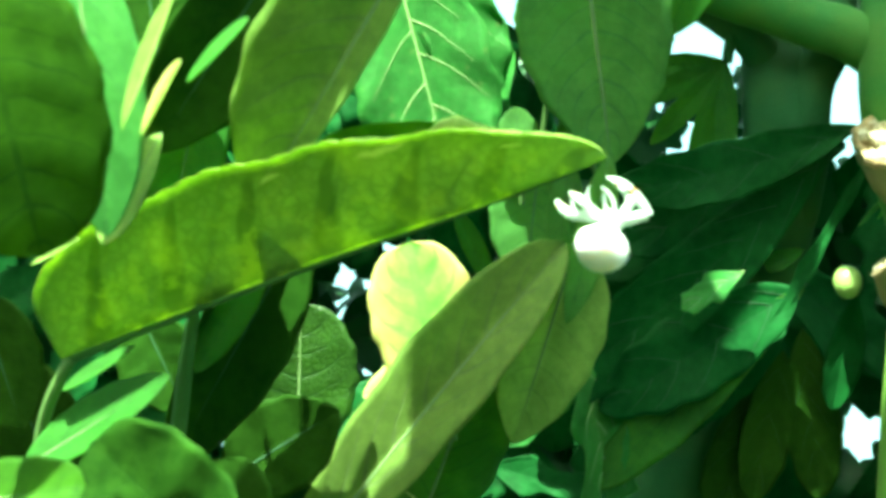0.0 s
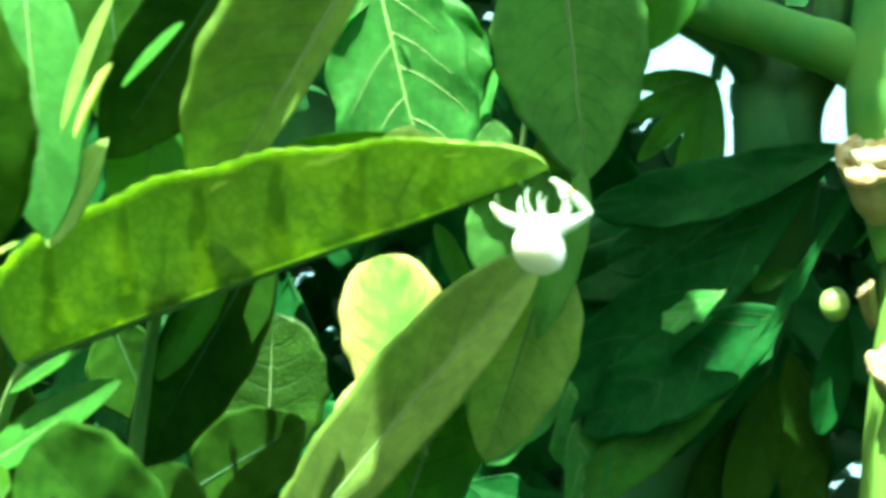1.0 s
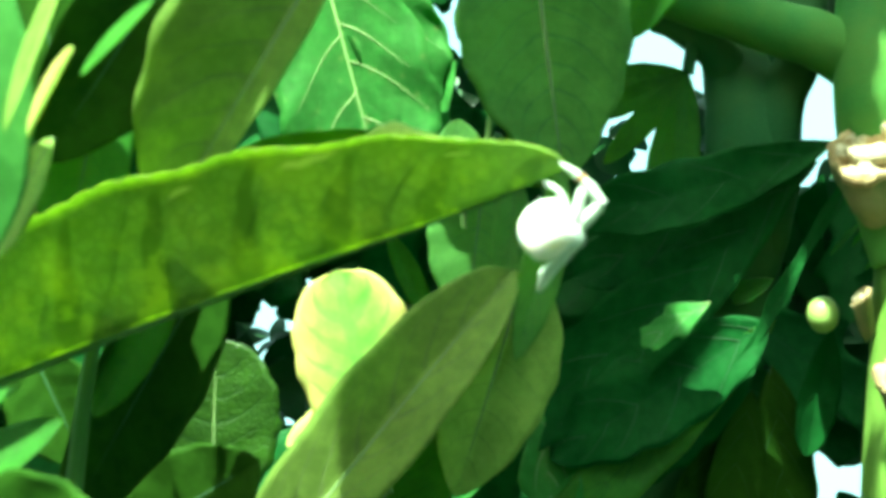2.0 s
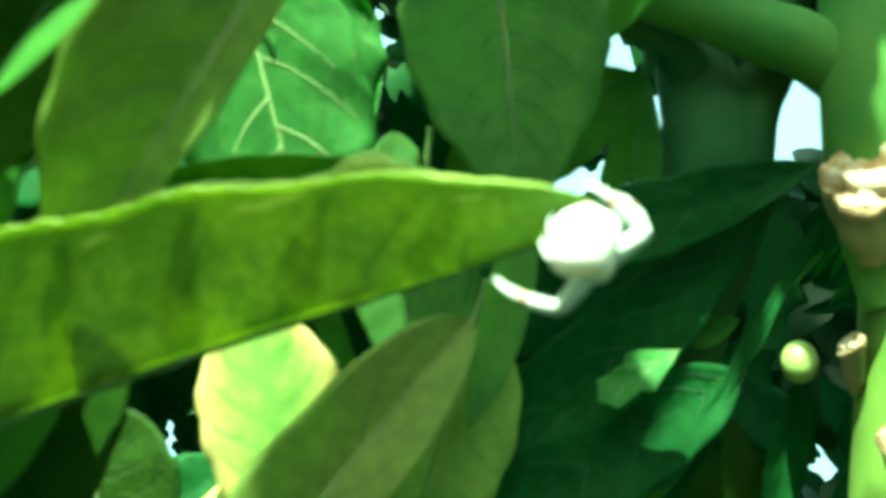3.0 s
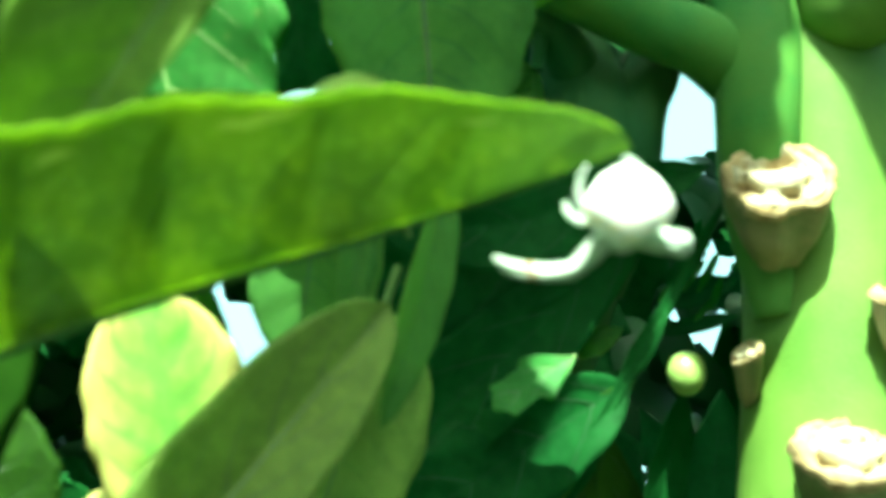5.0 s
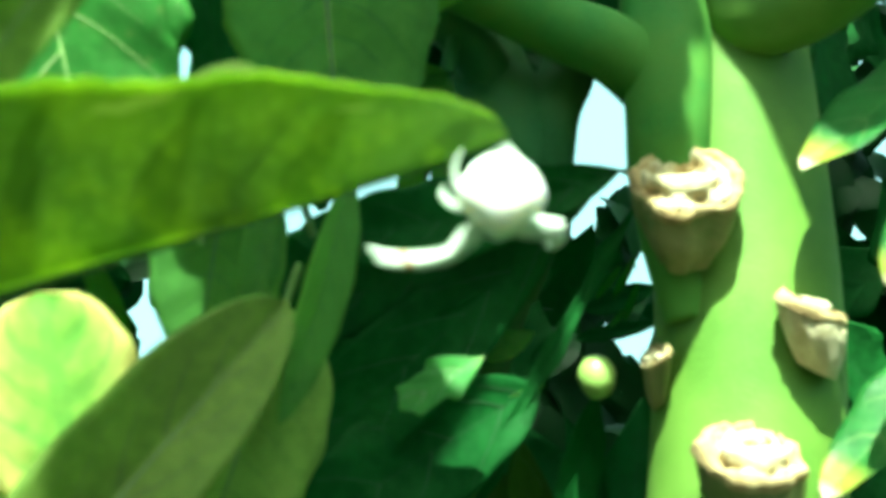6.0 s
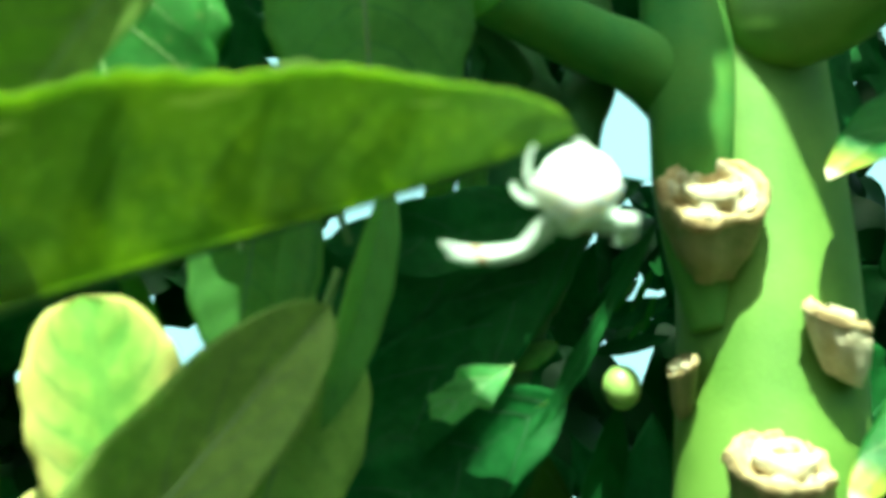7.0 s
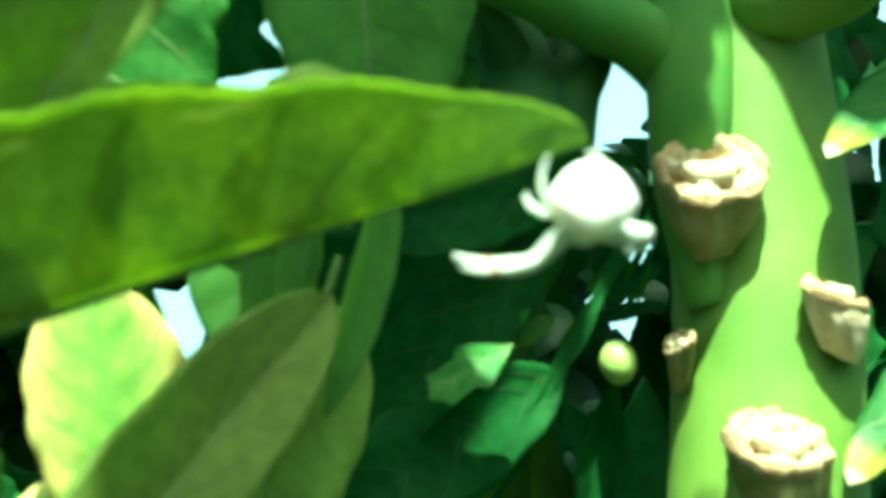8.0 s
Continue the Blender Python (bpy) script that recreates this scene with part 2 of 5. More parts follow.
def tube_mesh(points, radii, sides=10, caps=True, bm=None):
    """A tapered tube along a smooth line through a few points."""
    bm = bm or bmesh.new()
    pts = [Vector(p) for p in points]
    line, rad = [], []
    for i in range(len(pts) - 1):
        p0, p1, p2, p3 = pts[max(i - 1, 0)], pts[i], pts[i + 1], pts[min(i + 2, len(pts) - 1)]
        for j in range(8):
            t = j / 8
            line.append(0.5 * ((2 * p1) + (p2 - p0) * t + (2 * p0 - 5 * p1 + 4 * p2 - p3) * t * t + (3 * p1 - p0 - 3 * p2 + p3) * t ** 3))
            rad.append(radii[i] * (1 - t) + radii[i + 1] * t)
    line.append(pts[-1]), rad.append(radii[-1])
    ring_before = None
    for i, p in enumerate(line):
        d = (line[min(i + 1, len(line) - 1)] - line[max(i - 1, 0)]).normalized()
        a = d.orthogonal().normalized() if i == 0 else (a - d * a.dot(d)).normalized()
        b = d.cross(a)
        ring = [bm.verts.new(p + rad[i] * (math.cos(q) * a + math.sin(q) * b)) for q in [2 * math.pi * s / sides for s in range(sides)]]
        if ring_before:
            for s in range(sides):
                bm.faces.new((ring_before[s], ring_before[(s + 1) % sides], ring[(s + 1) % sides], ring[s]))
        elif caps:
            bm.faces.new(ring[::-1])
        ring_before = ring
    if caps:
        bm.faces.new(ring_before)
    return bm


def leaf(parent, base, tip, width, face=(0, -1, 0.15), skin=None, name="leaf", label="", fold=12.0, bend=0.0, sweep=0.0, p=0.62, q=0.72, curl=0.0, wave=0.0, waves=3.0, crenate=0.0, teeth=16, lobes=0, lobe_depth=0.0, left=1.0, right=1.0, thick=0.0003, stalk=None, stalk_width=0.0012, rib=True, nu=36, nv=7, turn=0.0, rib_skin=None, lip=0.0, rake=0.0, rib_size=1.0, bulge=None, tip_lift=0.0, side_veins=0, vein_size=1.0, vein_skin=None):
    """One leaf blade: a midrib line from base to tip, two half blades folded along it, a closed thin sheet with a rim.
    face: the way that its first skin looks. bend: the midrib bows along face; sweep: it bows sideways."""
    skin = skin or (UPPER, UNDER)
    base, tip = Vector(base), Vector(tip)
    a = tip - base
    length = a.length
    a.normalize()
    n = Vector(face)
    n = (n - a * n.dot(a)).normalized()
    s = a.cross(n).normalized()
    peak = (p / (p + q)) ** p * (q / (p + q)) ** q
    ca, sa = math.cos(radians(fold)), math.sin(radians(fold))
    phase = (base.x * 913 + base.z * 517) % 6.28

    def spine(u):
        arch = 4 * u * (1 - u)
        lift = tip_lift * length * max(0.0, (u - 0.78) / 0.22) ** 2
        return a * (length * u) + n * (bend * length * arch + lift) + s * (sweep * length * arch)

    def half_width(u):
        w = u + 0.02 * math.sin(u * 19 + phase) * u * (1 - u)
        h = width / 2 * max(1e-4, (max(w, 1e-5) ** p * max(1 - w, 1e-5) ** q) / peak)
        h *= 1 + crenate * (abs(math.sin(math.pi * teeth * u)) - 0.5)
        if lobes:
            h *= 1 - lobe_depth * abs(math.cos(math.pi * lobes * u)) ** 1.2
        return h + width * 0.012 * math.sin(u * 31 + phase) * u * (1 - u) * 4

    def on_blade(u, v, layer=0):
        h = half_width(u)
        tw = radians(turn) * (u - 0.5)
        st, nt_ = s * math.cos(tw) + n * math.sin(tw), n * math.cos(tw) - s * math.sin(tw)
        hh = h * (left if v < 0 else right)
        if bulge and v < 0:
            hh *= 1 + bulge[2] * math.exp(-((u - bulge[0]) / bulge[1]) ** 2)
        flat = ca * v * hh
        up = sa * abs(v) * hh + curl * hh * v * v
        up += wave * width * v * v * math.sin(2 * math.pi * waves * u + phase + (1.3 if v < 0 else 0))
        up -= width * 0.02 * math.sin(math.pi * 9 * (u - 0.2 * abs(v))) * abs(v) * (1 - abs(v))
        if lip and abs(v) > 0.91:
            roll = lip * hh * ((abs(v) - 0.91) / 0.09) ** 2
            up -= roll * ca
            flat += roll * sa * (1 if v > 0 else -1)
        return spine(u) + a * (rake * abs(v) ** 1.5 * hh) + st * flat + nt_ * (up - layer * thick * (1.0 - 0.5 * abs(v)))

    bm = bmesh.new()
    uv = bm.loops.layers.uv.new("UVMap")
    sheets = []
    for layer in (0, 1):
        grid = []
        for i in range(nu + 1):
            u = i / nu
            row = [bm.verts.new(on_blade(u, j / nv, layer)) for j in range(-nv, nv + 1)]
            grid.append(row)
        sheets.append(grid)
    m = 2 * nv

    def quad(vs, uvs, slot):
        try:
            f = bm.faces.new(vs)
        except ValueError:
            return
        f.material_index = slot
        for loop, c in zip(f.loops, uvs):
            loop[uv].uv = c

    for layer, grid in enumerate(sheets):
        for i in range(nu):
            for j in range(m):
                ids = [(i, j), (i, j + 1), (i + 1, j + 1), (i + 1, j)]
                if layer:
                    ids = ids[::-1]
                quad([grid[x][y] for x, y in ids], [(x / nu, y / nv - 1) for x, y in ids], layer)
    for j in (0, m):
        for i in range(nu):
            vs = [sheets[0][i][j], sheets[0][i + 1][j], sheets[1][i + 1][j], sheets[1][i][j]]
            quad(vs if j == 0 else vs[::-1], [(i / nu, j / nv - 1)] * 4, 0)
    bmesh.ops.recalc_face_normals(bm, faces=bm.faces)
    ob = part(name, bm, skin, parent, label)
    ob.location = base - (parent.location if parent else Vector())
    if rib:
        line = [spine(u) - n * thick * 0.5 for u in (0.0, 0.25, 0.5, 0.75, 0.96)]
        r = width * 0.016 * rib_size
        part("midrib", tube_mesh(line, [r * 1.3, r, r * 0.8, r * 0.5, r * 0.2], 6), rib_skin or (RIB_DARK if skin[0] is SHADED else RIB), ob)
    for k in range(side_veins):
        end = (k + 0.5) / side_veins
        begin = max(0.02, end - 0.55 / side_veins - 0.03)
        for way in (-1, 1):
            off = 0.28 / side_veins * math.sin(phase + 5 * k + way) + (0.12 / side_veins if way > 0 else 0)
            line = [on_blade(min(0.98, begin + off + (end - begin) * f ** 1.2), way * (0.8 + 0.12 * math.sin(phase + k)) * f) + n * thick * 0.3 for f in (0.0, 0.35, 0.7, 1.0)]
            r = width * 0.008 * vein_size
            part("vein", tube_mesh(line, [r, r * 0.8, r * 0.55, r * 0.2], 5), vein_skin or rib_skin or RIB, ob)
    if stalk is None and parent and parent.name == "citrus_tree" and width > 0.013:
        stalk = [base - a * 0.004, base - a * 0.008]
        stalk_width = 0.0008
    if stalk:
        rel = [Vector(x) - base for x in stalk]
        line = [a * 0.002] + rel
        part("petiole", tube_mesh(line, [stalk_width] * len(line), 8), MIDRIB, ob)
    return ob


TILT = Matrix.Rotation(radians(15), 4, "X")


def deep(x, y, z):
    """A place given along and across the slope of the plants."""
    return TILT @ Vector((x, y, z)) + Vector((0, 0, 1.2))


# ---------------------------------------------------------------- ground and distance
def make_ground():
    bm = bmesh.new()
    bmesh.ops.create_grid(bm, x_segments=80, y_segments=80, size=60.0)
    for v in bm.verts:
        v.co.z = 0.05 * noise.noise(v.co * 0.7)
    tagged(part("ground", bm, SOIL, None), "dark damp garden soil under the plants", "ground", kind="structure")


make_ground()

# ---------------------------------------------------------------- citrus tree
citrus = thing("citrus_tree", (-0.45, 0.35, 0.0), "leafy citrus tree with glossy, olive and yellowing leaves", "tree")


def citrus_wood():
    o = citrus.location
    limbs = [
        ("trunk", [(-0.45, 0.35, -0.02), (-0.44, 0.36, 0.5), (-0.42, 0.37, 0.9), (-0.40, 0.38, 1.35)], [0.03, 0.026, 0.02, 0.014]),
        ("branch", [(-0.42, 0.36, 0.7), (-0.28, 0.36, 0.9), (-0.14, 0.37, 1.08), (-0.02, 0.38, 1.16)], [0.014, 0.009, 0.006, 0.003]),
        ("branch", [(-0.41, 0.37, 0.95), (-0.3, 0.32, 1.06), (-0.2, 0.29, 1.16), (-0.15, 0.28, 1.2)], [0.012, 0.008, 0.005, 0.0025]),
        ("branch", [(-0.40, 0.38, 1.30), (-0.25, 0.37, 1.42), (-0.1, 0.38, 1.47), (0.08, 0.39, 1.46)], [0.01, 0.007, 0.005, 0.003]),
    ]
    for name, line, radii in limbs:
        part(name, tube_mesh([Vector(p) - o for p in line], radii, 12), BARK, citrus)


citrus_wood()
# the folded leaf on which the spider sits: it shows the outside of its near half
hero = leaf(citrus, (-0.1009, 0.3156, 1.2397), (0.0291, 0.2913, 1.2827), 0.0648, (0.05, -0.4375, 0.8992), (RIM, FOLDED), label="large green leaf folded along its midrib", fold=74.5, bend=0.003, sweep=-0.069, p=0.27, q=0.60, tip_lift=0.017, crenate=0.02, teeth=25, nu=150, nv=22, rib_skin=TWIG, rib_size=0.8, left=0.9, lip=0.14, bulge=(0.77, 0.04, 0.15), stalk=[(-0.1017, 0.3166, 1.2356), (-0.1068, 0.3231, 1.2273), (-0.1118, 0.3331, 1.2120)], stalk_width=0.0016)
# citrus leaves near the camera, beside and under the folded one
leaf(citrus, (-0.0947, 0.2204, 1.3078), (-0.0824, 0.2478, 1.2490), 0.0400, (0.35, -1, -0.2), (MOTTLED, MOTTLED), fold=8, rib=False, bend=0.05, p=0.55, q=0.5, crenate=0.02)
leaf(citrus, (-0.0856, 0.2577, 1.3202), (-0.0781, 0.2738, 1.2598), 0.0237, (0.15, -0.75, 0.6), (GLOSSY, UNDER), label="glossy leaf lit by the sun", fold=12, bend=0.03)
leaf(citrus, (-0.0604, 0.2521, 1.3084), (-0.0731, 0.2625, 1.2806), 0.0061, (-0.2, -0.8, 0.5), (RIM, UNDER), fold=25)
leaf(citrus, (-0.0560, 0.2454, 1.2901), (-0.0652, 0.2521, 1.2760), 0.0047, (-0.3, -0.8, 0.5), (YELLOW, UNDER), fold=25)
leaf(citrus, (-0.0694, 0.2787, 1.2851), (-0.0832, 0.2850, 1.2614), 0.0152, (0.1, -0.7, 0.7), (RIM, UNDER), fold=10, p=0.8, q=0.6, stalk=())
leaf(citrus, (-0.0442, 0.2524, 1.3019), (-0.0576, 0.2559, 1.2889), 0.0055, (-0.1, -0.75, 0.6), (UPPER, UNDER), fold=14)
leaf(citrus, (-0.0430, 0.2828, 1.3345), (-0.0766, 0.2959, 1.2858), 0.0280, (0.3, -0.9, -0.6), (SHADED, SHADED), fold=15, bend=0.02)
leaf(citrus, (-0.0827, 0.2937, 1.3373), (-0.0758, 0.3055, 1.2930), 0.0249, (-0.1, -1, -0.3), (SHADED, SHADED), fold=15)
leaf(citrus, (-0.0692, 0.3105, 1.3177), (-0.0792, 0.3227, 1.2724), 0.0229, (-0.1, -1, -0.3), (UPPER, UNDER), fold=12)
leaf(citrus, (-0.0125, 0.2872, 1.3399), (-0.0540, 0.3060, 1.2750), 0.0374, (0.25, -1, -0.3), (OLIVE, UPPER), label="olive leaf seen from below", fold=20, bend=0.02, left=0.3, right=1.25)
leaf(citrus, (-0.0943, 0.2727, 1.2534), (-0.0835, 0.2712, 1.2589), 0.0040, (0.1, -0.6, 0.8), (RIM, UNDER), fold=8, rib=False)
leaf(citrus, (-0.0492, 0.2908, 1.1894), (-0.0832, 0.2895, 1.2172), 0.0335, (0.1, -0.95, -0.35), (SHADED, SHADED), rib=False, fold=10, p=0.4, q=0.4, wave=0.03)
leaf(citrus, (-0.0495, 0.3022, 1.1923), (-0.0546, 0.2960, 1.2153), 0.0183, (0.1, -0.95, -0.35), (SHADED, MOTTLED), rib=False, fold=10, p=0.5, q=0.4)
leaf(citrus, (-0.1096, 0.2696, 1.2001), (-0.0765, 0.2682, 1.2054), 0.0168, (0.1, -0.9, 0.3), (MOTTLED, UNDER), fold=10, p=0.4, q=0.4)
leaf(citrus, (-0.1104, 0.3207, 1.2146), (-0.0742, 0.3148, 1.2367), 0.0168, (0, -0.85, 0.55), (UPPER, UNDER), fold=10)
leaf(citrus, (-0.0945, 0.2991, 1.2303), (-0.0771, 0.2964, 1.2405), 0.0050, (0, -0.8, 0.6), (UPPER, UNDER), fold=10)
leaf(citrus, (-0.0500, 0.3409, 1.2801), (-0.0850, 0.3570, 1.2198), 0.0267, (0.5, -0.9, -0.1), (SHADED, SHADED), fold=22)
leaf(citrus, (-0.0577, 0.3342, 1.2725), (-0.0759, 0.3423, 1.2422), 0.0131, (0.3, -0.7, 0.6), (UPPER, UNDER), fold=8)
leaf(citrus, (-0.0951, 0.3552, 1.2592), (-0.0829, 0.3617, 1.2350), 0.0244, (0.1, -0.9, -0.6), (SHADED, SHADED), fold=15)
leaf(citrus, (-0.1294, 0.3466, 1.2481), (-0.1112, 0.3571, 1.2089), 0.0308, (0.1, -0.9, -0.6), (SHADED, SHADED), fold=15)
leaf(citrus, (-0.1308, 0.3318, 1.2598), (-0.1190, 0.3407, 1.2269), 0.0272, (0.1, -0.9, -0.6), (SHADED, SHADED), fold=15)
part("twig", tube_mesh([Vector(p) - citrus.location for p in ((-0.0743, 0.3324, 1.2575), (-0.0765, 0.3361, 1.2439), (-0.0782, 0.3397, 1.2303), (-0.0809, 0.3456, 1.2084))], [0.0016, 0.0018, 0.002, 0.0022], 10), TWIG, citrus)
# citrus leaves further in
leaf(citrus, (-0.0570, 0.3810, 1.2278), (-0.0560, 0.3706, 1.2667), 0.0320, (0.1, -1, 0.0), (PUCKERED, UNDER), label="dark green leaf with a puckered surface and wavy edge", fold=6, wave=0.008, waves=2, p=0.5, q=0.45, crenate=0.03, teeth=9)
leaf(citrus, (-0.0738, 0.3718, 1.2187), (-0.0434, 0.3669, 1.2372), 0.0261, (0.0, -0.9, -0.2), (SHADED, UNDER), fold=8, wave=0.02)
leaf(citrus, (-0.0170, 0.3848, 1.2400), (-0.0280, 0.3718, 1.2838), 0.0296, (-0.1, -0.75, 0.6), (YELLOW, YELLOW), label="yellowing leaf with green along its veins", fold=9, rib_size=0.4, rib_skin=MIDRIB, bend=0.02, p=0.55, q=0.42, crenate=0.012, teeth=11)
leaf(citrus, (-0.0405, 0.3840, 1.2435), (-0.0189, 0.3778, 1.2561), 0.0107, (-0.3, -0.7, 0.5), (YELLOW, UPPER), fold=12)
leaf(citrus, (-0.0654, 0.3907, 1.1861), (0.0151, 0.3690, 1.2834), 0.0274, (-0.2, -1, -0.2), (OLIVE, UPPER), label="long olive-brown leaf in half shade", fold=20, rib_size=1.5, bend=0.02, p=0.75, q=0.5, left=1.1, right=0.9)
# the RIM skin stands in for light coming through this leaf
leaf(citrus, (0.0168, 0.3786, 1.2855), (0.0000, 0.3927, 1.2327), 0.0297, (0.4, -1, -0.25), (RIM, UPPER), label="pale yellow-green leaf seen from below", fold=18, bend=0.02, p=0.5)
leaf(citrus, (-0.0266, 0.4033, 1.2094), (-0.0048, 0.3879, 1.2670), 0.0308, (0.1, -1, -0.2), (UPPER, UPPER), fold=12)
leaf(citrus, (-0.0366, 0.4007, 1.2300), (-0.0191, 0.4053, 1.2128), 0.0108, (0.0, -0.6, 0.8), (YELLOW, UPPER), fold=12)
leaf(citrus, (0.0072, 0.3801, 1.3177), (0.0026, 0.3907, 1.2779), 0.0247, (0, -1, -0.25), (UNDER, UPPER), fold=10, bend=0.02, p=0.5, q=0.5)
leaf(citrus, (0.0144, 0.3795, 1.3091), (0.0114, 0.3874, 1.2796), 0.0102, (0.3, -1, -0.2), (UNDER, UPPER), fold=14)
leaf(citrus, (0.0261, 0.3658, 1.3061), (0.0149, 0.3774, 1.2627), 0.0117, (0.5, -0.9, -0.2), (UNDER, UPPER), fold=16, bend=0.02)
leaf(citrus, (-0.0185, 0.3937, 1.2992), (-0.0069, 0.4001, 1.2755), 0.0077, (0.3, -0.8, 0.4), (UPPER, UNDER), fold=14)
leaf(citrus, (0.0190, 0.3566, 1.3620), (0.0265, 0.3729, 1.3055), 0.0425, (0.05, -1, -0.3), (UNDER, UPPER), label="broad green leaf hanging tip down", fold=10, p=0.42, q=0.8, crenate=0.02)
leaf(citrus, (0.0545, 0.3610, 1.3673), (0.0407, 0.3682, 1.3404), 0.0146, (0.3, -1, -0.2), (UPPER, UNDER), fold=12)
leaf(citrus, (0.0014, 0.3779, 1.3042), (0.0002, 0.3730, 1.3225), 0.0137, (0.1, -1, 0.0), (UNDER, UPPER), fold=8)
leaf(citrus, (0.0211, 0.3827, 1.3081), (0.0147, 0.3784, 1.3240), 0.0152, (0.1, -1, 0.0), (UPPER, UNDER), fold=8)
leaf(citrus, (-0.0431, 0.3220, 1.2965), (-0.0004, 0.3214, 1.2986), 0.0085, (0.0, -0.9, -0.5), (UPPER, UNDER), fold=10)

# ---------------------------------------------------------------- papaya plants
papaya = thing("papaya_plant", (0.135, 0.41, 0.0), "young papaya with a knobbly sunlit green trunk", "plant", "papaya plants")
papaya_behind = thing("papaya_plant", (0.0, 0.5, 0.0), "slender papaya stem with deeply lobed dark leaves", "plant", "papaya plants")


def trunk_of(plant, line, radii, name="trunk", skin=None):
    o = plant.location
    return part(name, tube_mesh([Vector(p) - o for p in line], radii, 40), skin or TRUNK, plant)


T_LOW, T_MID, T_TOP = Vector((0.1210, 0.4095, 1.2430)), Vector((0.1244, 0.4033, 1.3027)), Vector((0.1221, 0.3997, 1.3733))
T_STEP = T_MID - T_LOW
trunk_of(papaya, [(T_LOW.x, T_LOW.y - 0.02, -0.02), (T_LOW.x, T_LOW.y - 0.02, 0.45), T_LOW - T_STEP * 5 + Vector((0, 0, -0.05)), T_LOW - T_STEP * 2.4, T_LOW - T_STEP, T_LOW, T_MID, T_TOP, T_TOP + (T_TOP - T_MID), T_TOP + (T_TOP - T_MID) * 2.3], [0.032, 0.0295, 0.0256, 0.0228, 0.022, 0.0214, 0.0201, 0.0185, 0.017, 0.0133])
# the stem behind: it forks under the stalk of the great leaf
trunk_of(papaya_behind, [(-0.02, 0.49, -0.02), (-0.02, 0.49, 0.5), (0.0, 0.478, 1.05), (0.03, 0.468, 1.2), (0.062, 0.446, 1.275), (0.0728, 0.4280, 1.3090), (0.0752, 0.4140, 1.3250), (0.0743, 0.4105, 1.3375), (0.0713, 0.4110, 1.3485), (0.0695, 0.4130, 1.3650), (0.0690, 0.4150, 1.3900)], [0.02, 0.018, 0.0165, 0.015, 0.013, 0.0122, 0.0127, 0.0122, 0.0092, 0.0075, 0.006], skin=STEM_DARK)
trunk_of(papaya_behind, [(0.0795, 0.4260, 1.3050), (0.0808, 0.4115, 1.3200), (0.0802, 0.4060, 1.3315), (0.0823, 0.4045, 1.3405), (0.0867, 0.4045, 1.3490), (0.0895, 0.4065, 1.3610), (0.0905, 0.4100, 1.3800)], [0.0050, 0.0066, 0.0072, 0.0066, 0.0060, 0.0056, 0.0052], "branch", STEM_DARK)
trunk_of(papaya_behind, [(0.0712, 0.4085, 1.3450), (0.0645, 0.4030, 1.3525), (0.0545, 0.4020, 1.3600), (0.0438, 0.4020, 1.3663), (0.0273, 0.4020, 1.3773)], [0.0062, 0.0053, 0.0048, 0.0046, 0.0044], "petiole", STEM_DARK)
# leaf stalks
# the leaf base wears STALK, which tints in the trunk's shaded side
trunk_of(papaya, [(0.1075, 0.3985, 1.2920), (0.1050, 0.3965, 1.3080), (0.1030, 0.3930, 1.3220), (0.1024, 0.3895, 1.3330), (0.1032, 0.3890, 1.3460), (0.1050, 0.3915, 1.3620), (0.1070, 0.3965, 1.3850)], [0.0050, 0.0072, 0.0085, 0.0090, 0.0096, 0.0098, 0.0090], "leaf_base", STALK)
trunk_of(papaya, [(0.1080, 0.3985, 1.3365), (0.1005, 0.3920, 1.3425), (0.0903, 0.3892, 1.3486), (0.0818, 0.3905, 1.3521), (0.0686, 0.3900, 1.3571), (0.0591, 0.3885, 1.3598), (0.0350, 0.3860, 1.3690)], [0.0070, 0.0076, 0.0075, 0.0072, 0.0070, 0.0069, 0.0066], "petiole", STALK)
trunk_of(papaya, [(0.1187, 0.3974, 1.3663), (0.1218, 0.3831, 1.3568), (0.1304, 0.3720, 1.3566), (0.1408, 0.3594, 1.3622)], [0.0100, 0.0097, 0.009, 0.0076], "petiole", TRUNK)


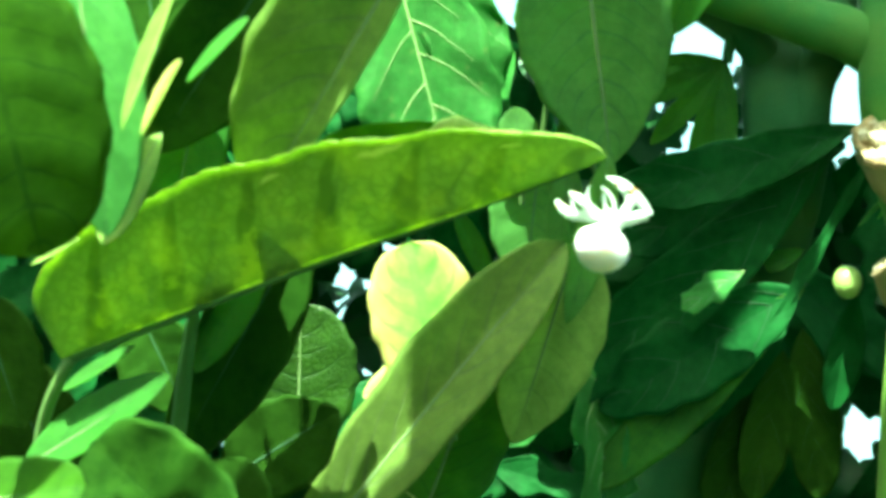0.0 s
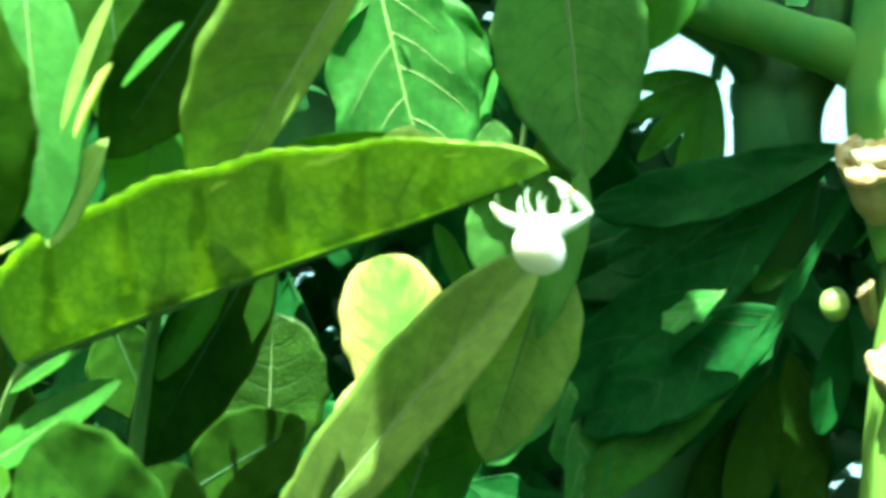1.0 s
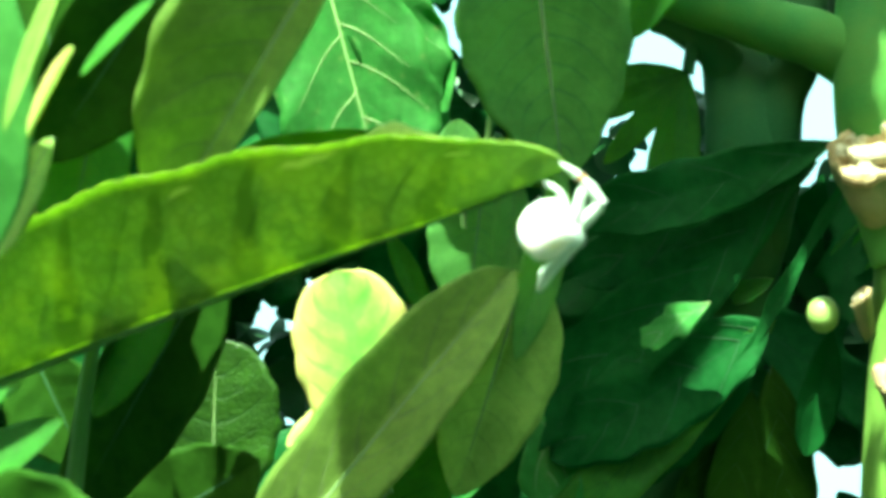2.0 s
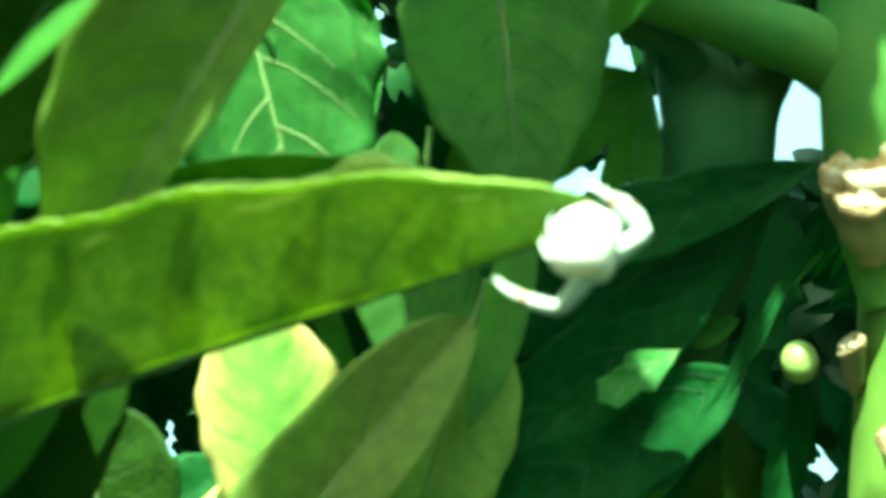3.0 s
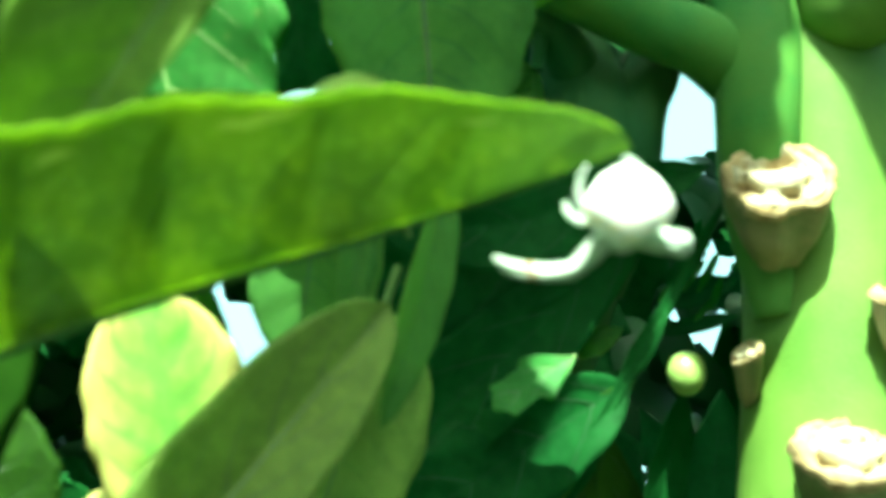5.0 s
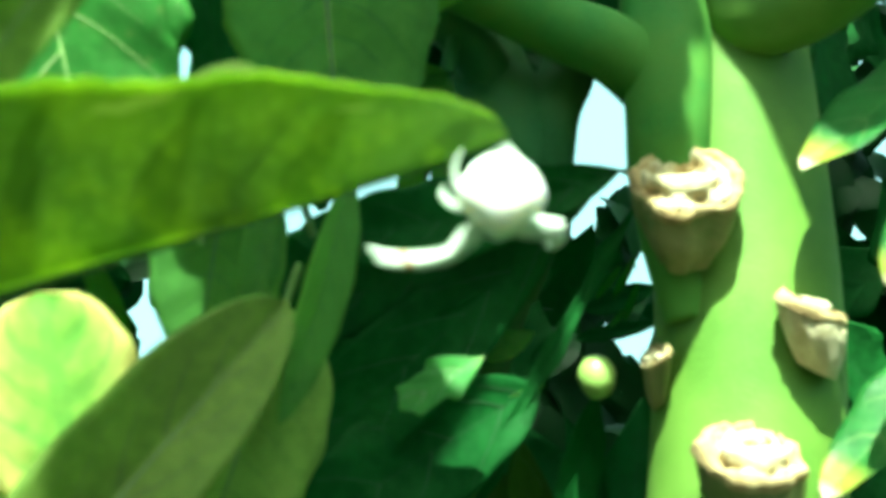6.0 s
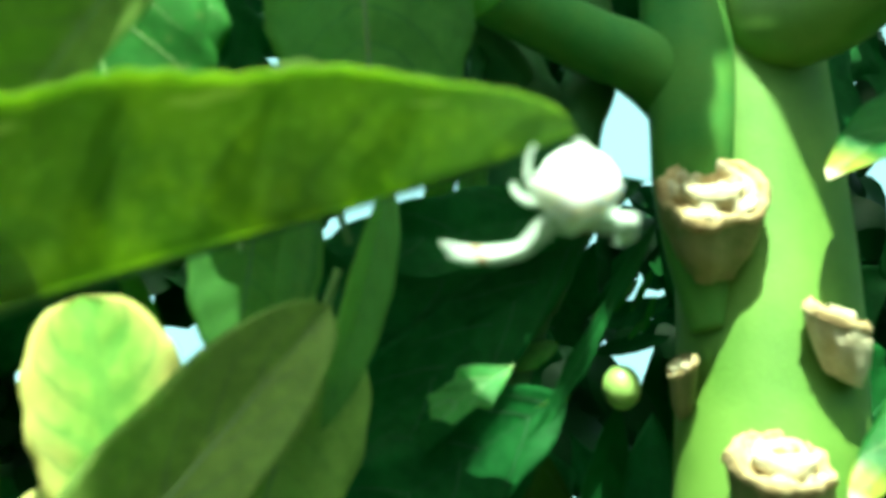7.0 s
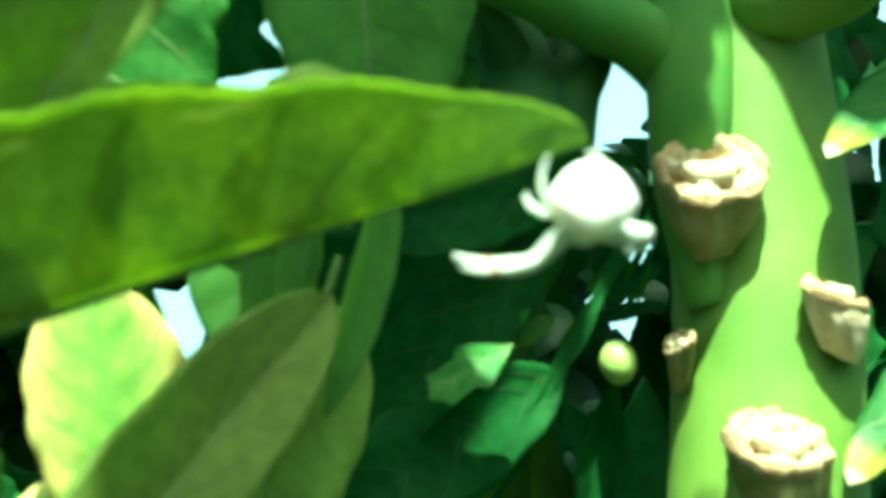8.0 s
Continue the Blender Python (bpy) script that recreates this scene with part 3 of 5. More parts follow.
def scar(plant, at, radius, out, foot, skin=None, squash=0.72):
    """A knob where a leaf has dropped: a cushion that tapers down to its foot, a cork rim and a torn pale face."""
    at, out, foot = Vector(at), Vector(out).normalized(), Vector(foot)
    side = Vector((0, 0, 1)).cross(out).normalized()
    up = out.cross(side)
    sides = 44
    rim = [1 + 0.18 * noise.noise(Vector((math.cos(q) * 1.6, math.sin(q) * 1.6, at.x * 90))) + 0.12 * noise.noise(Vector((math.cos(q) * 6, math.sin(q) * 6, at.z * 70))) for q in [2 * math.pi * j / sides for j in range(sides)]]

    def ring(bm, r, z, lift=0.0, seed=0.0):
        out_ = []
        for j in range(sides):
            q = 2 * math.pi * j / sides
            x, y = math.cos(q) * r * rim[j], math.sin(q) * r * rim[j] * squash
            rough_ = lift * (noise.noise(Vector((x * 2.2, y * 2.8, seed + at.x * 55))) * 1.3 + 0.5 * noise.noise(Vector((x * 9, y * 11, seed))))
            out_.append(bm.verts.new((side * x + up * y + out * (z + rough_)) * radius))
        return out_

    def join(bm, a, b, slot=0):
        for j in range(sides):
            bm.faces.new((a[j], a[(j + 1) % sides], b[(j + 1) % sides], b[j])).material_index = slot

    bm = bmesh.new()
    last = None
    way = (foot - at) / radius
    for i in range(9):
        u = i / 8
        r = 1.03 * (1 - u) + 0.5 * u + 0.14 * math.sin(math.pi * u)
        row = []
        for j in range(sides):
            q = 2 * math.pi * j / sides
            x, y = math.cos(q) * r * rim[j], math.sin(q) * r * rim[j] * (squash * (1 - u) + 0.9 * u)
            bulge = 0.06 * noise.noise(Vector((x * 2.5, y * 2.5, u * 3 + at.z * 31)))
            row.append(bm.verts.new((side * x + up * y + way * u ** 1.1 - out * 0.05 + (side * math.cos(q) + up * math.sin(q)) * bulge) * radius))
        if last:
            join(bm, row, last)
        last = row
    bmesh.ops.recalc_face_normals(bm, faces=bm.faces)
    ob = part("leaf_scar", bm, skin or CUSHION, plant, "corky leaf scar with a torn pale face")
    ob.location = at - plant.location
    bm = bmesh.new()
    rows_ = [ring(bm, 1.06, -0.16), ring(bm, 1.08, 0.0, 0.05), ring(bm, 1.0, 0.12, 0.12), ring(bm, 0.9, 0.13, 0.14), ring(bm, 0.8, 0.04, 0.16)]
    for a, b in zip(rows_, rows_[1:]):
        join(bm, a, b)
    bmesh.ops.recalc_face_normals(bm, faces=bm.faces)
    part("cork_rim", bm, SCAR, ob, "brown corky rim")
    bm = bmesh.new()
    last = None
    for i in range(11):
        r = 0.84 * (1 - i / 10) + 0.015
        row = ring(bm, r, 0.02 + 0.05 * math.sin(i * 1.7), 0.22, 4.0)
        if last:
            join(bm, last, row)
        last = row
    bm.faces.new(last)
    for f in bm.faces:
        c = f.calc_center_median() / radius
        f.material_index = 1 if noise.noise(Vector((c.dot(side) * 2.2, c.dot(up) * 2.8, 4.0 + at.x * 55))) < -0.02 else 0
    bmesh.ops.recalc_face_normals(bm, faces=bm.faces)
    part("torn_face", bm, (PITH, SCAR), ob, "torn cream-coloured fibres")
    # a ragged tongue of fibre that sags across the face
    bm = bmesh.new()
    strip = []
    for i in range(15):
        x = -0.66 + 1.32 * i / 14
        sag = 0.3 * x * x - 0.12 + 0.08 * noise.noise(Vector((x * 4, at.x * 70, 2.0)))
        h = 0.2 + 0.07 * noise.noise(Vector((x * 4, at.z * 70, 7.0)))
        thin = 1 - abs(x / 0.7) ** 3
        strip.append([bm.verts.new((side * x + up * (sag + dy * thin) + out * z) * radius) for dy, z in ((-0.3, 0.02), (-0.24, h), (-0.05, h + 0.06), (0.16, h + 0.02), (0.26, 0.02))])
    for a, b in zip(strip, strip[1:]):
        for j in range(4):
            bm.faces.new((a[j], b[j], b[j + 1], a[j + 1]))
    bmesh.ops.recalc_face_normals(bm, faces=bm.faces)
    part("fibre_strip", bm, PITH, ob)
    return ob


scar(papaya, (0.1017, 0.3829, 1.3166), 0.0103, (-0.28, -0.9, 0.28), (0.1038, 0.3905, 1.3036), squash=0.9)
scar(papaya, (0.1117, 0.3848, 1.2604), 0.0114, (0.03, -0.84, 0.54), (0.1150, 0.3931, 1.2456))
scar(papaya, (0.1257, 0.3800, 1.2901), 0.0083, (0.3, -0.5, 0.8), (0.1282, 0.3846, 1.2787), PITH)
scar(papaya, (0.0994, 0.3998, 1.2843), 0.0039, (-0.85, -0.3, 0.42), (0.1020, 0.4054, 1.2758))


TUFT = [Vector(p) for p in ((0.0981, 0.4324, 1.3171), (0.1122, 0.4322, 1.3178), (0.0985, 0.4358, 1.3046))]


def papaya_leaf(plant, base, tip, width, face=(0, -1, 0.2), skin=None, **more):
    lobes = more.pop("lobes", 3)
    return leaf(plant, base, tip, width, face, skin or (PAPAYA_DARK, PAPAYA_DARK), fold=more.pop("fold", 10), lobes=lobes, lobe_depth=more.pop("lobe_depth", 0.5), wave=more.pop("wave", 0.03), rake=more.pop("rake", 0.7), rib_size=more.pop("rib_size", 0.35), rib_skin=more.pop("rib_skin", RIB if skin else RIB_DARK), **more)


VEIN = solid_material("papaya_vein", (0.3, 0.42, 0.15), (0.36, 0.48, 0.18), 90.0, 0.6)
# vein colours darkened for the shaded lobes, so shade sits in the colour
VEIN_DIM = solid_material("papaya_shade_tinted_vein", (0.07, 0.15, 0.05), (0.1, 0.18, 0.065), 90.0, 0.6)
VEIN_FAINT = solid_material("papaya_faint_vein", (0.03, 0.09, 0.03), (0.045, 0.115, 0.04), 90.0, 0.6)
# the sunlit leaf over the folded one: its middle lobe and the lobes beside it
papaya_leaf(papaya, (-0.0367, 0.3621, 1.3721), (-0.0180, 0.3786, 1.3046), 0.0400, (-0.05, -1, 0.1), (PAPAYA, PAPAYA), lobes=0, crenate=0.1, teeth=4, rake=0.5, p=0.45, q=0.5, rib_size=0.6, side_veins=5, vein_size=0.5, rib_skin=VEIN, label="sunlit lobed leaf with pale veins")
papaya_leaf(papaya, (-0.0290, 0.3668, 1.3640), (-0.0099, 0.3768, 1.3228), 0.0230, (0.0, -1, 0.1), (PAPAYA, PAPAYA), lobes=0, rake=0.5, sweep=-0.1, p=0.5, q=0.7, wave=0.05, crenate=0.06, teeth=5, rib_size=0.5, side_veins=4, vein_size=0.5, rib_skin=VEIN)
papaya_leaf(papaya, (-0.0333, 0.3680, 1.3606), (-0.0560, 0.3747, 1.3359), 0.0170, (-0.1, -0.6, 0.8), (PAPAYA, PAPAYA), lobes=0, rake=0.4, p=0.6, q=0.6, rib_size=0.5, side_veins=3, vein_size=0.5, rib_skin=VEIN)
papaya_leaf(papaya, (-0.0019, 0.3849, 1.3430), (-0.0115, 0.3919, 1.3168), 0.0175, (0.0, -0.6, 0.8), (PAPAYA, PAPAYA), lobes=1)
# the lobed leaf before the fork; its yellower skin imitates light shining through it
for tip, wide in (((0.0330, 0.4020, 1.3440), 0.0070), ((0.0300, 0.4040, 1.3330), 0.0072), ((0.0360, 0.4070, 1.3220), 0.0072), ((0.0470, 0.4080, 1.3130), 0.0070), ((0.0570, 0.4070, 1.3090), 0.0072)):
    papaya_leaf(papaya_behind, (0.0578, 0.4005, 1.3445), tip, wide, (0.1, -1, -0.3), (UPPER, UPPER), lobes=0, p=0.75, q=0.75, wave=0.02, rake=0.2, side_veins=3, vein_size=0.5, rib_size=0.8, rib_skin=STEM_DARK)
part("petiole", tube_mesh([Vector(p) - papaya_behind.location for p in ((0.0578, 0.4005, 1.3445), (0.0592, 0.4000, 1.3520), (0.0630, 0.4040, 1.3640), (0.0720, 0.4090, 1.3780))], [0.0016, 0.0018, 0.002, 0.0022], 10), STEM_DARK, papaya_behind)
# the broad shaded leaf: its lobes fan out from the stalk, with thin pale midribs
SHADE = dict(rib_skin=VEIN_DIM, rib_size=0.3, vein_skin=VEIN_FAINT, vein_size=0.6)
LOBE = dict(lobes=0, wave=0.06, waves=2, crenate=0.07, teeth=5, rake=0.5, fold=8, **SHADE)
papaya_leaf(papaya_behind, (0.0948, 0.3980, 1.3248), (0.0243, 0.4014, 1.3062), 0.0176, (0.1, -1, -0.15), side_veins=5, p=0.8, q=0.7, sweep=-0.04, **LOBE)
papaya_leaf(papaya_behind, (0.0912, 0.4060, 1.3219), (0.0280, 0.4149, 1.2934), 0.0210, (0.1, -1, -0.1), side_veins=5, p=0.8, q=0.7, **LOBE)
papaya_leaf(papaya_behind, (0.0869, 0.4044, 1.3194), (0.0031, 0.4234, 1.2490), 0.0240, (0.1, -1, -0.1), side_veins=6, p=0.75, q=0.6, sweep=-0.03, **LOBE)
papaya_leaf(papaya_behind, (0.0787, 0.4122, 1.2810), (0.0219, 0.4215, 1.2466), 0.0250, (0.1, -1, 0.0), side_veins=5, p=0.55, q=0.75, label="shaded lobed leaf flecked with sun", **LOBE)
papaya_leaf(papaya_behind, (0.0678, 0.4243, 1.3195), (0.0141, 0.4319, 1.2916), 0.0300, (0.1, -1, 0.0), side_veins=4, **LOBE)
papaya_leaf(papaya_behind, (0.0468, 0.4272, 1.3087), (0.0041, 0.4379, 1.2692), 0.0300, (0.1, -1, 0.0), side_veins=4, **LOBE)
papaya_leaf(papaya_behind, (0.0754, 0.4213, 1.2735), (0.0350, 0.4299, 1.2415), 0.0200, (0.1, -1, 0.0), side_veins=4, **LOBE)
papaya_leaf(papaya_behind, (0.0990, 0.4011, 1.3184), (0.0633, 0.4176, 1.2574), 0.0055, (0.1, -1, 0.1), lobes=3, lobe_depth=0.45, rake=0.6, rib_skin=VEIN, rib_size=0.9)
papaya_leaf(papaya_behind, (0.0799, 0.4120, 1.2818), (0.0197, 0.4274, 1.2249), 0.0170, (0.1, -1, 0.1), (UPPER, UPPER), lobes=0, fold=4, p=0.8, crenate=0.04, teeth=4, rib_skin=VEIN_DIM)
papaya_leaf(papaya_behind, (0.0187, 0.4195, 1.2578), (-0.0055, 0.4253, 1.2363), 0.0120, (0.1, -1, 0.3), (PAPAYA, PAPAYA), lobes=2, lobe_depth=0.3, side_veins=3, vein_size=0.5)
# leaves that hang under it, with fine upright midribs
for base, tip, wide in (((0.0746, 0.4277, 1.2662), (0.0658, 0.4391, 1.2239), 0.0150), ((0.0799, 0.4289, 1.2731), (0.0852, 0.4418, 1.2252), 0.0170), ((0.0700, 0.4340, 1.2600), (0.0560, 0.4480, 1.2180), 0.0200)):
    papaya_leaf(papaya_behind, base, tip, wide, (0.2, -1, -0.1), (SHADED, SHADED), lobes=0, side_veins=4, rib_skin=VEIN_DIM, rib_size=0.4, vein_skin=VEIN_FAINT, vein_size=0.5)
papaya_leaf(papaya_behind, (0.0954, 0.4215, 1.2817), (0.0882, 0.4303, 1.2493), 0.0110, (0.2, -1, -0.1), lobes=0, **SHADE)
# leaflets that show through the gaps; lighter skins stand in for sun on them
papaya_leaf(papaya_behind, (0.0623, 0.4008, 1.2832), (0.0451, 0.4040, 1.2727), 0.0125, (0.1, -0.85, 0.5), (PAPAYA, PAPAYA), lobes=2, lobe_depth=0.35, p=0.6, q=0.9, rib_skin=VEIN, side_veins=3)
papaya_leaf(papaya_behind, (0.0800, 0.4170, 1.2935), (0.0690, 0.4185, 1.2885), 0.0070, (0.1, -0.85, 0.4), (UPPER, UPPER), lobes=0)
papaya_leaf(papaya_behind, (0.0360, 0.4178, 1.2958), (0.0464, 0.4160, 1.3027), 0.0066, (0.1, -0.85, 0.5), (PAPAYA, PAPAYA), lobes=0)
papaya_leaf(papaya_behind, (0.0185, 0.4187, 1.2603), (0.0251, 0.4296, 1.2195), 0.0244, (0.1, -0.6, 0.75), (PAPAYA, PAPAYA_DARK), lobes=2, rib_skin=VEIN, side_veins=4)
papaya_leaf(papaya_behind, (0.0294, 0.4230, 1.2441), (0.0229, 0.4286, 1.2259), 0.0095, (0.1, -0.8, 0.5), (PAPAYA, PAPAYA), lobes=0, rib_skin=VEIN, side_veins=3)
papaya_leaf(papaya_behind, (-0.0122, 0.4250, 1.2310), (0.0240, 0.4272, 1.2225), 0.0150, (0.1, -1, 0.0), lobes=2, rib_skin=VEIN, rib_size=0.3)
papaya_leaf(papaya_behind, (0.0089, 0.4345, 1.2769), (0.0073, 0.4451, 1.2375), 0.0288, (0.1, -1, 0.0), lobes=2)
papaya_leaf(papaya_behind, (0.0078, 0.4176, 1.3724), (0.0152, 0.4244, 1.3470), 0.0261, (0.1, -1, 0.0), lobes=2)
papaya_leaf(papaya, (0.1652, 0.3567, 1.3507), (0.1207, 0.3691, 1.3154), 0.0187, (-0.2, -0.6, 0.75), (PAPAYA_TIPPED, PAPAYA), lobes=0, rake=0.15, label="pointed leaf with a browned tip", p=0.9)
papaya_leaf(papaya, (0.1485, 0.3406, 1.3244), (0.1274, 0.3537, 1.2863), 0.0157, (-0.3, -0.6, 0.7), (PAPAYA_TIPPED, PAPAYA), lobes=0, rake=0.15, p=0.9)
papaya_leaf(papaya, (0.1666, 0.3696, 1.2919), (0.1252, 0.3833, 1.2518), 0.0207, (-0.2, -0.6, 0.75), (PAPAYA_TIPPED, PAPAYA), lobes=0, rake=0.15)
papaya_leaf(papaya, (0.1963, 0.3987, 1.3887), (0.1773, 0.4128, 1.3362), 0.0183, (-0.2, -1, 0.0), lobes=2)
papaya_leaf(papaya, (0.1770, 0.4264, 1.3396), (0.1909, 0.4375, 1.2981), 0.0226, (-0.2, -1, 0.0), lobes=2)

papaya_leaf(papaya_behind, (0.1255, 0.4501, 1.3162), (0.1072, 0.4518, 1.3098), 0.0065, (0.1, -1, 0.0), lobes=0)
papaya_leaf(papaya_behind, (0.1154, 0.4465, 1.3296), (0.1079, 0.4511, 1.3121), 0.0087, (0.1, -1, 0.0), lobes=2)
papaya_leaf(papaya_behind, (0.1272, 0.4550, 1.3084), (0.1057, 0.4563, 1.3037), 0.0043, (0.1, -1, 0.0), lobes=0)
# a tuft of narrow leaflets beside the trunk
for x, y, dx, dy, w in ((1200, 455, -40, 75, 20), (1175, 470, -45, 60, 18), (1150, 480, -48, 50, 18), (1205, 500, -25, 70, 18), (1130, 500, -40, 45, 15), (1190, 540, -35, 40, 15)):
    start = TUFT[0] + (TUFT[1] - TUFT[0]) * ((x - 1100) / 100) + (TUFT[2] - TUFT[0]) * ((y - 450) / 100)
    end = start + (TUFT[1] - TUFT[0]) * (dx / 100) + (TUFT[2] - TUFT[0]) * (dy / 100)
    papaya_leaf(papaya_behind, start, end, 0.0001 * w, (0.1, -0.85, 0.5), (PAPAYA, PAPAYA), lobes=0, rake=0.2, nu=16, nv=4)


def fruit(plant, at, radius):
    bm = bmesh.new()
    bmesh.ops.create_uvsphere(bm, u_segments=28, v_segments=18, radius=radius)
    for v in bm.verts:
        v.co.z *= 1.12 + 0.1 * (v.co.z < 0)
        v.co *= 1 + 0.03 * noise.noise(v.co * 160)
    ob = part("fruit", bm, FRUIT, plant, "small round yellow-green fruit")
    ob.location = Vector(at) - plant.location
    return ob


fruit(papaya_behind, (0.0917, 0.4125, 1.2831), 0.0041)

# lines that stay open to the sky between the leaves: x, z and width of each opening, as seen from a few places
SKY_LINES = []


def open_to_sky(eye, spots):
    for x, z, r in spots:
        near = Vector((x, 0.4145 - 0.27 * (z - 1.33), z))
        SKY_LINES.append((near, near + (near - Vector(eye)) * 0.45, r))


open_to_sky((0.0463, -0.087, 1.1676), ((0.0910, 1.3430, 0.005), (0.0910, 1.3382, 0.005), (0.0907, 1.3327, 0.005), (0.0430, 1.3530, 0.005), (0.0480, 1.3542, 0.006), (0.0534, 1.3509, 0.004), (0.0431, 1.3426, 0.003), (0.0505, 1.3273, 0.002), (0.0465, 1.3225, 0.002), (0.0612, 1.3225, 0.0015), (0.0303, 1.2396, 0.002), (-0.0094, 1.3645, 0.004), (0.0972, 1.2448, 0.005), (-0.0546, 1.2859, 0.001)))
open_to_sky((0.086, -0.0764, 1.1654), ((0.0415, 1.3560, 0.006), (0.0499, 1.3552, 0.007), (0.0554, 1.3500, 0.004), (0.0401, 1.3426, 0.002), (0.0905, 1.3402, 0.006), (0.0918, 1.3332, 0.006)))
open_to_sky((0.0, 0.0, 1.2), ((0.0937, 1.3427, 0.006), (0.0941, 1.3380, 0.006), (0.0931, 1.3333, 0.005), (0.0492, 1.3547, 0.006), (0.0548, 1.3527, 0.005)))
open_to_sky((-0.0488, 0.0588, 1.2142), ((0.0964, 1.3458, 0.006), (0.0985, 1.3410, 0.007), (0.0966, 1.3361, 0.006)))
open_to_sky((-0.0632, 0.0777, 1.1969), ((0.0976, 1.3468, 0.008), (0.0999, 1.3408, 0.008), (0.0953, 1.3357, 0.006), (0.1033, 1.2932, 0.002), (0.1057, 1.3096, 0.0008), (-0.0014, 1.2939, 0.005), (0.0005, 1.2901, 0.003), (0.0172, 1.3512, 0.0012), (0.0043, 1.3578, 0.005), (0.0613, 1.3227, 0.002), (0.0468, 1.3216, 0.0015)))
open_to_sky((-0.0708, 0.0826, 1.188), ((0.0961, 1.3483, 0.008), (0.1011, 1.3438, 0.008), (0.0985, 1.3374, 0.006), (0.1688, 1.3712, 0.006), (0.1678, 1.3375, 0.004), (0.0544, 1.3220, 0.002)))


# shaded leaves deeper in the papaya crown
def deep_leaves():
    rng = random.Random(5)
    for i in range(500):
        x, z, y = rng.uniform(-0.24, 0.34), rng.uniform(-0.12, 0.16), rng.uniform(0.47, 0.56)
        ang, size_ = rng.uniform(-2.6, -0.5), rng.uniform(0.04, 0.075)
        start = deep(x, y, z)
        tip = deep(x + math.cos(ang) * size_, y + rng.uniform(-0.02, 0.02), z + math.sin(ang) * size_)
        clear = True
        for near, far, r in SKY_LINES:
            for f in (0.1, 0.3, 0.5, 0.7, 0.9):
                at = start.lerp(tip, f)
                g = near.lerp(far, (at.y - near.y) / (far.y - near.y))
                clear = clear and math.hypot(g.x - at.x, g.z - at.z) > size_ * 0.24 * math.sin(math.pi * f) + r
        if clear:
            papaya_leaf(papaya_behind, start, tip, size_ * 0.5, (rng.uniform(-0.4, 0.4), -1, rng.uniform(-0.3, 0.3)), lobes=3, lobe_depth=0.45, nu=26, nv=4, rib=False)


deep_leaves()


def leaflet(bm, at, along, face, ln, wd):
    """A small folded leaf of a few faces, for foliage that nobody could count."""
    b = along.cross(face).normalized()
    rows_ = []
    for i in range(6):
        u = i / 5
        h = wd * math.sin(math.pi * (0.06 + 0.9 * u)) ** 0.8
        m = at + along * ln * (u - 0.5) + face * 0.15 * ln * 4 * u * (1 - u)
        rows_.append([bm.verts.new(m - b * h + face * 0.2 * h), bm.verts.new(m), bm.verts.new(m + b * h + face * 0.2 * h)])
    for i in range(5):
        for j in (0, 1):
            bm.faces.new((rows_[i][j], rows_[i][j + 1], rows_[i + 1][j + 1], rows_[i + 1][j]))


def thicket():
    """Small dark leaves far inside the crown, with a few openings to the sky."""
    rng = random.Random(23)
    bm = bmesh.new()
    for i in range(1500):
        at = deep(rng.uniform(-0.26, 0.3), rng.uniform(0.55, 0.6), rng.uniform(-0.13, 0.17))
        ln = rng.uniform(0.014, 0.032)
        if any(math.hypot(g.x - at.x, g.z - at.z) < ln * 0.45 + r for g, r in ((near.lerp(far, (at.y - near.y) / (far.y - near.y)), r) for near, far, r in SKY_LINES)):
            continue
        face = Vector((rng.gauss(0, 0.4), -1, rng.gauss(0, 0.4))).normalized()
        along = Vector((rng.gauss(0, 1), 0, rng.gauss(-0.5, 1))).normalized()
        along = (along - face * along.dot(face)).normalized()
        leaflet(bm, at, along, face, ln, ln * 0.3)
    for i in range(2600):
        at = deep(rng.uniform(-0.26, 0.36), rng.uniform(0.54, 0.6), rng.uniform(-0.13, 0.17))
        ln = rng.uniform(0.011, 0.022)
        if any(math.hypot(g.x - at.x, g.z - at.z) < ln * 0.42 + r for g, r in ((near.lerp(far, (at.y - near.y) / (far.y - near.y)), r) for near, far, r in SKY_LINES)):
            continue
        face = Vector((rng.gauss(0, 0.5), -1, rng.gauss(0, 0.5))).normalized()
        along = Vector((rng.gauss(0, 1), 0, rng.gauss(-0.5, 1))).normalized()
        leaflet(bm, at, (along - face * along.dot(face)).normalized(), face, ln, ln * 0.32)
    tagged(part("thicket", bm, FOLIAGE, None), "small dark leaves deep inside the crown", "foliage", kind="stuff")


FOLIAGE = solid_material("garden_leaf", (0.012, 0.07, 0.012), (0.025, 0.1, 0.02), 20.0, 0.5, 0.3, 0.001, 400.0, share=0.15)
thicket()


# ---------------------------------------------------------------- unseen papaya leaves, added overhead to shade the plants below
SUN_ACROSS = Vector((0, 1, 0)).cross(SUN_TO).normalized()
SUN_ALONG = SUN_TO.cross(SUN_ACROSS)
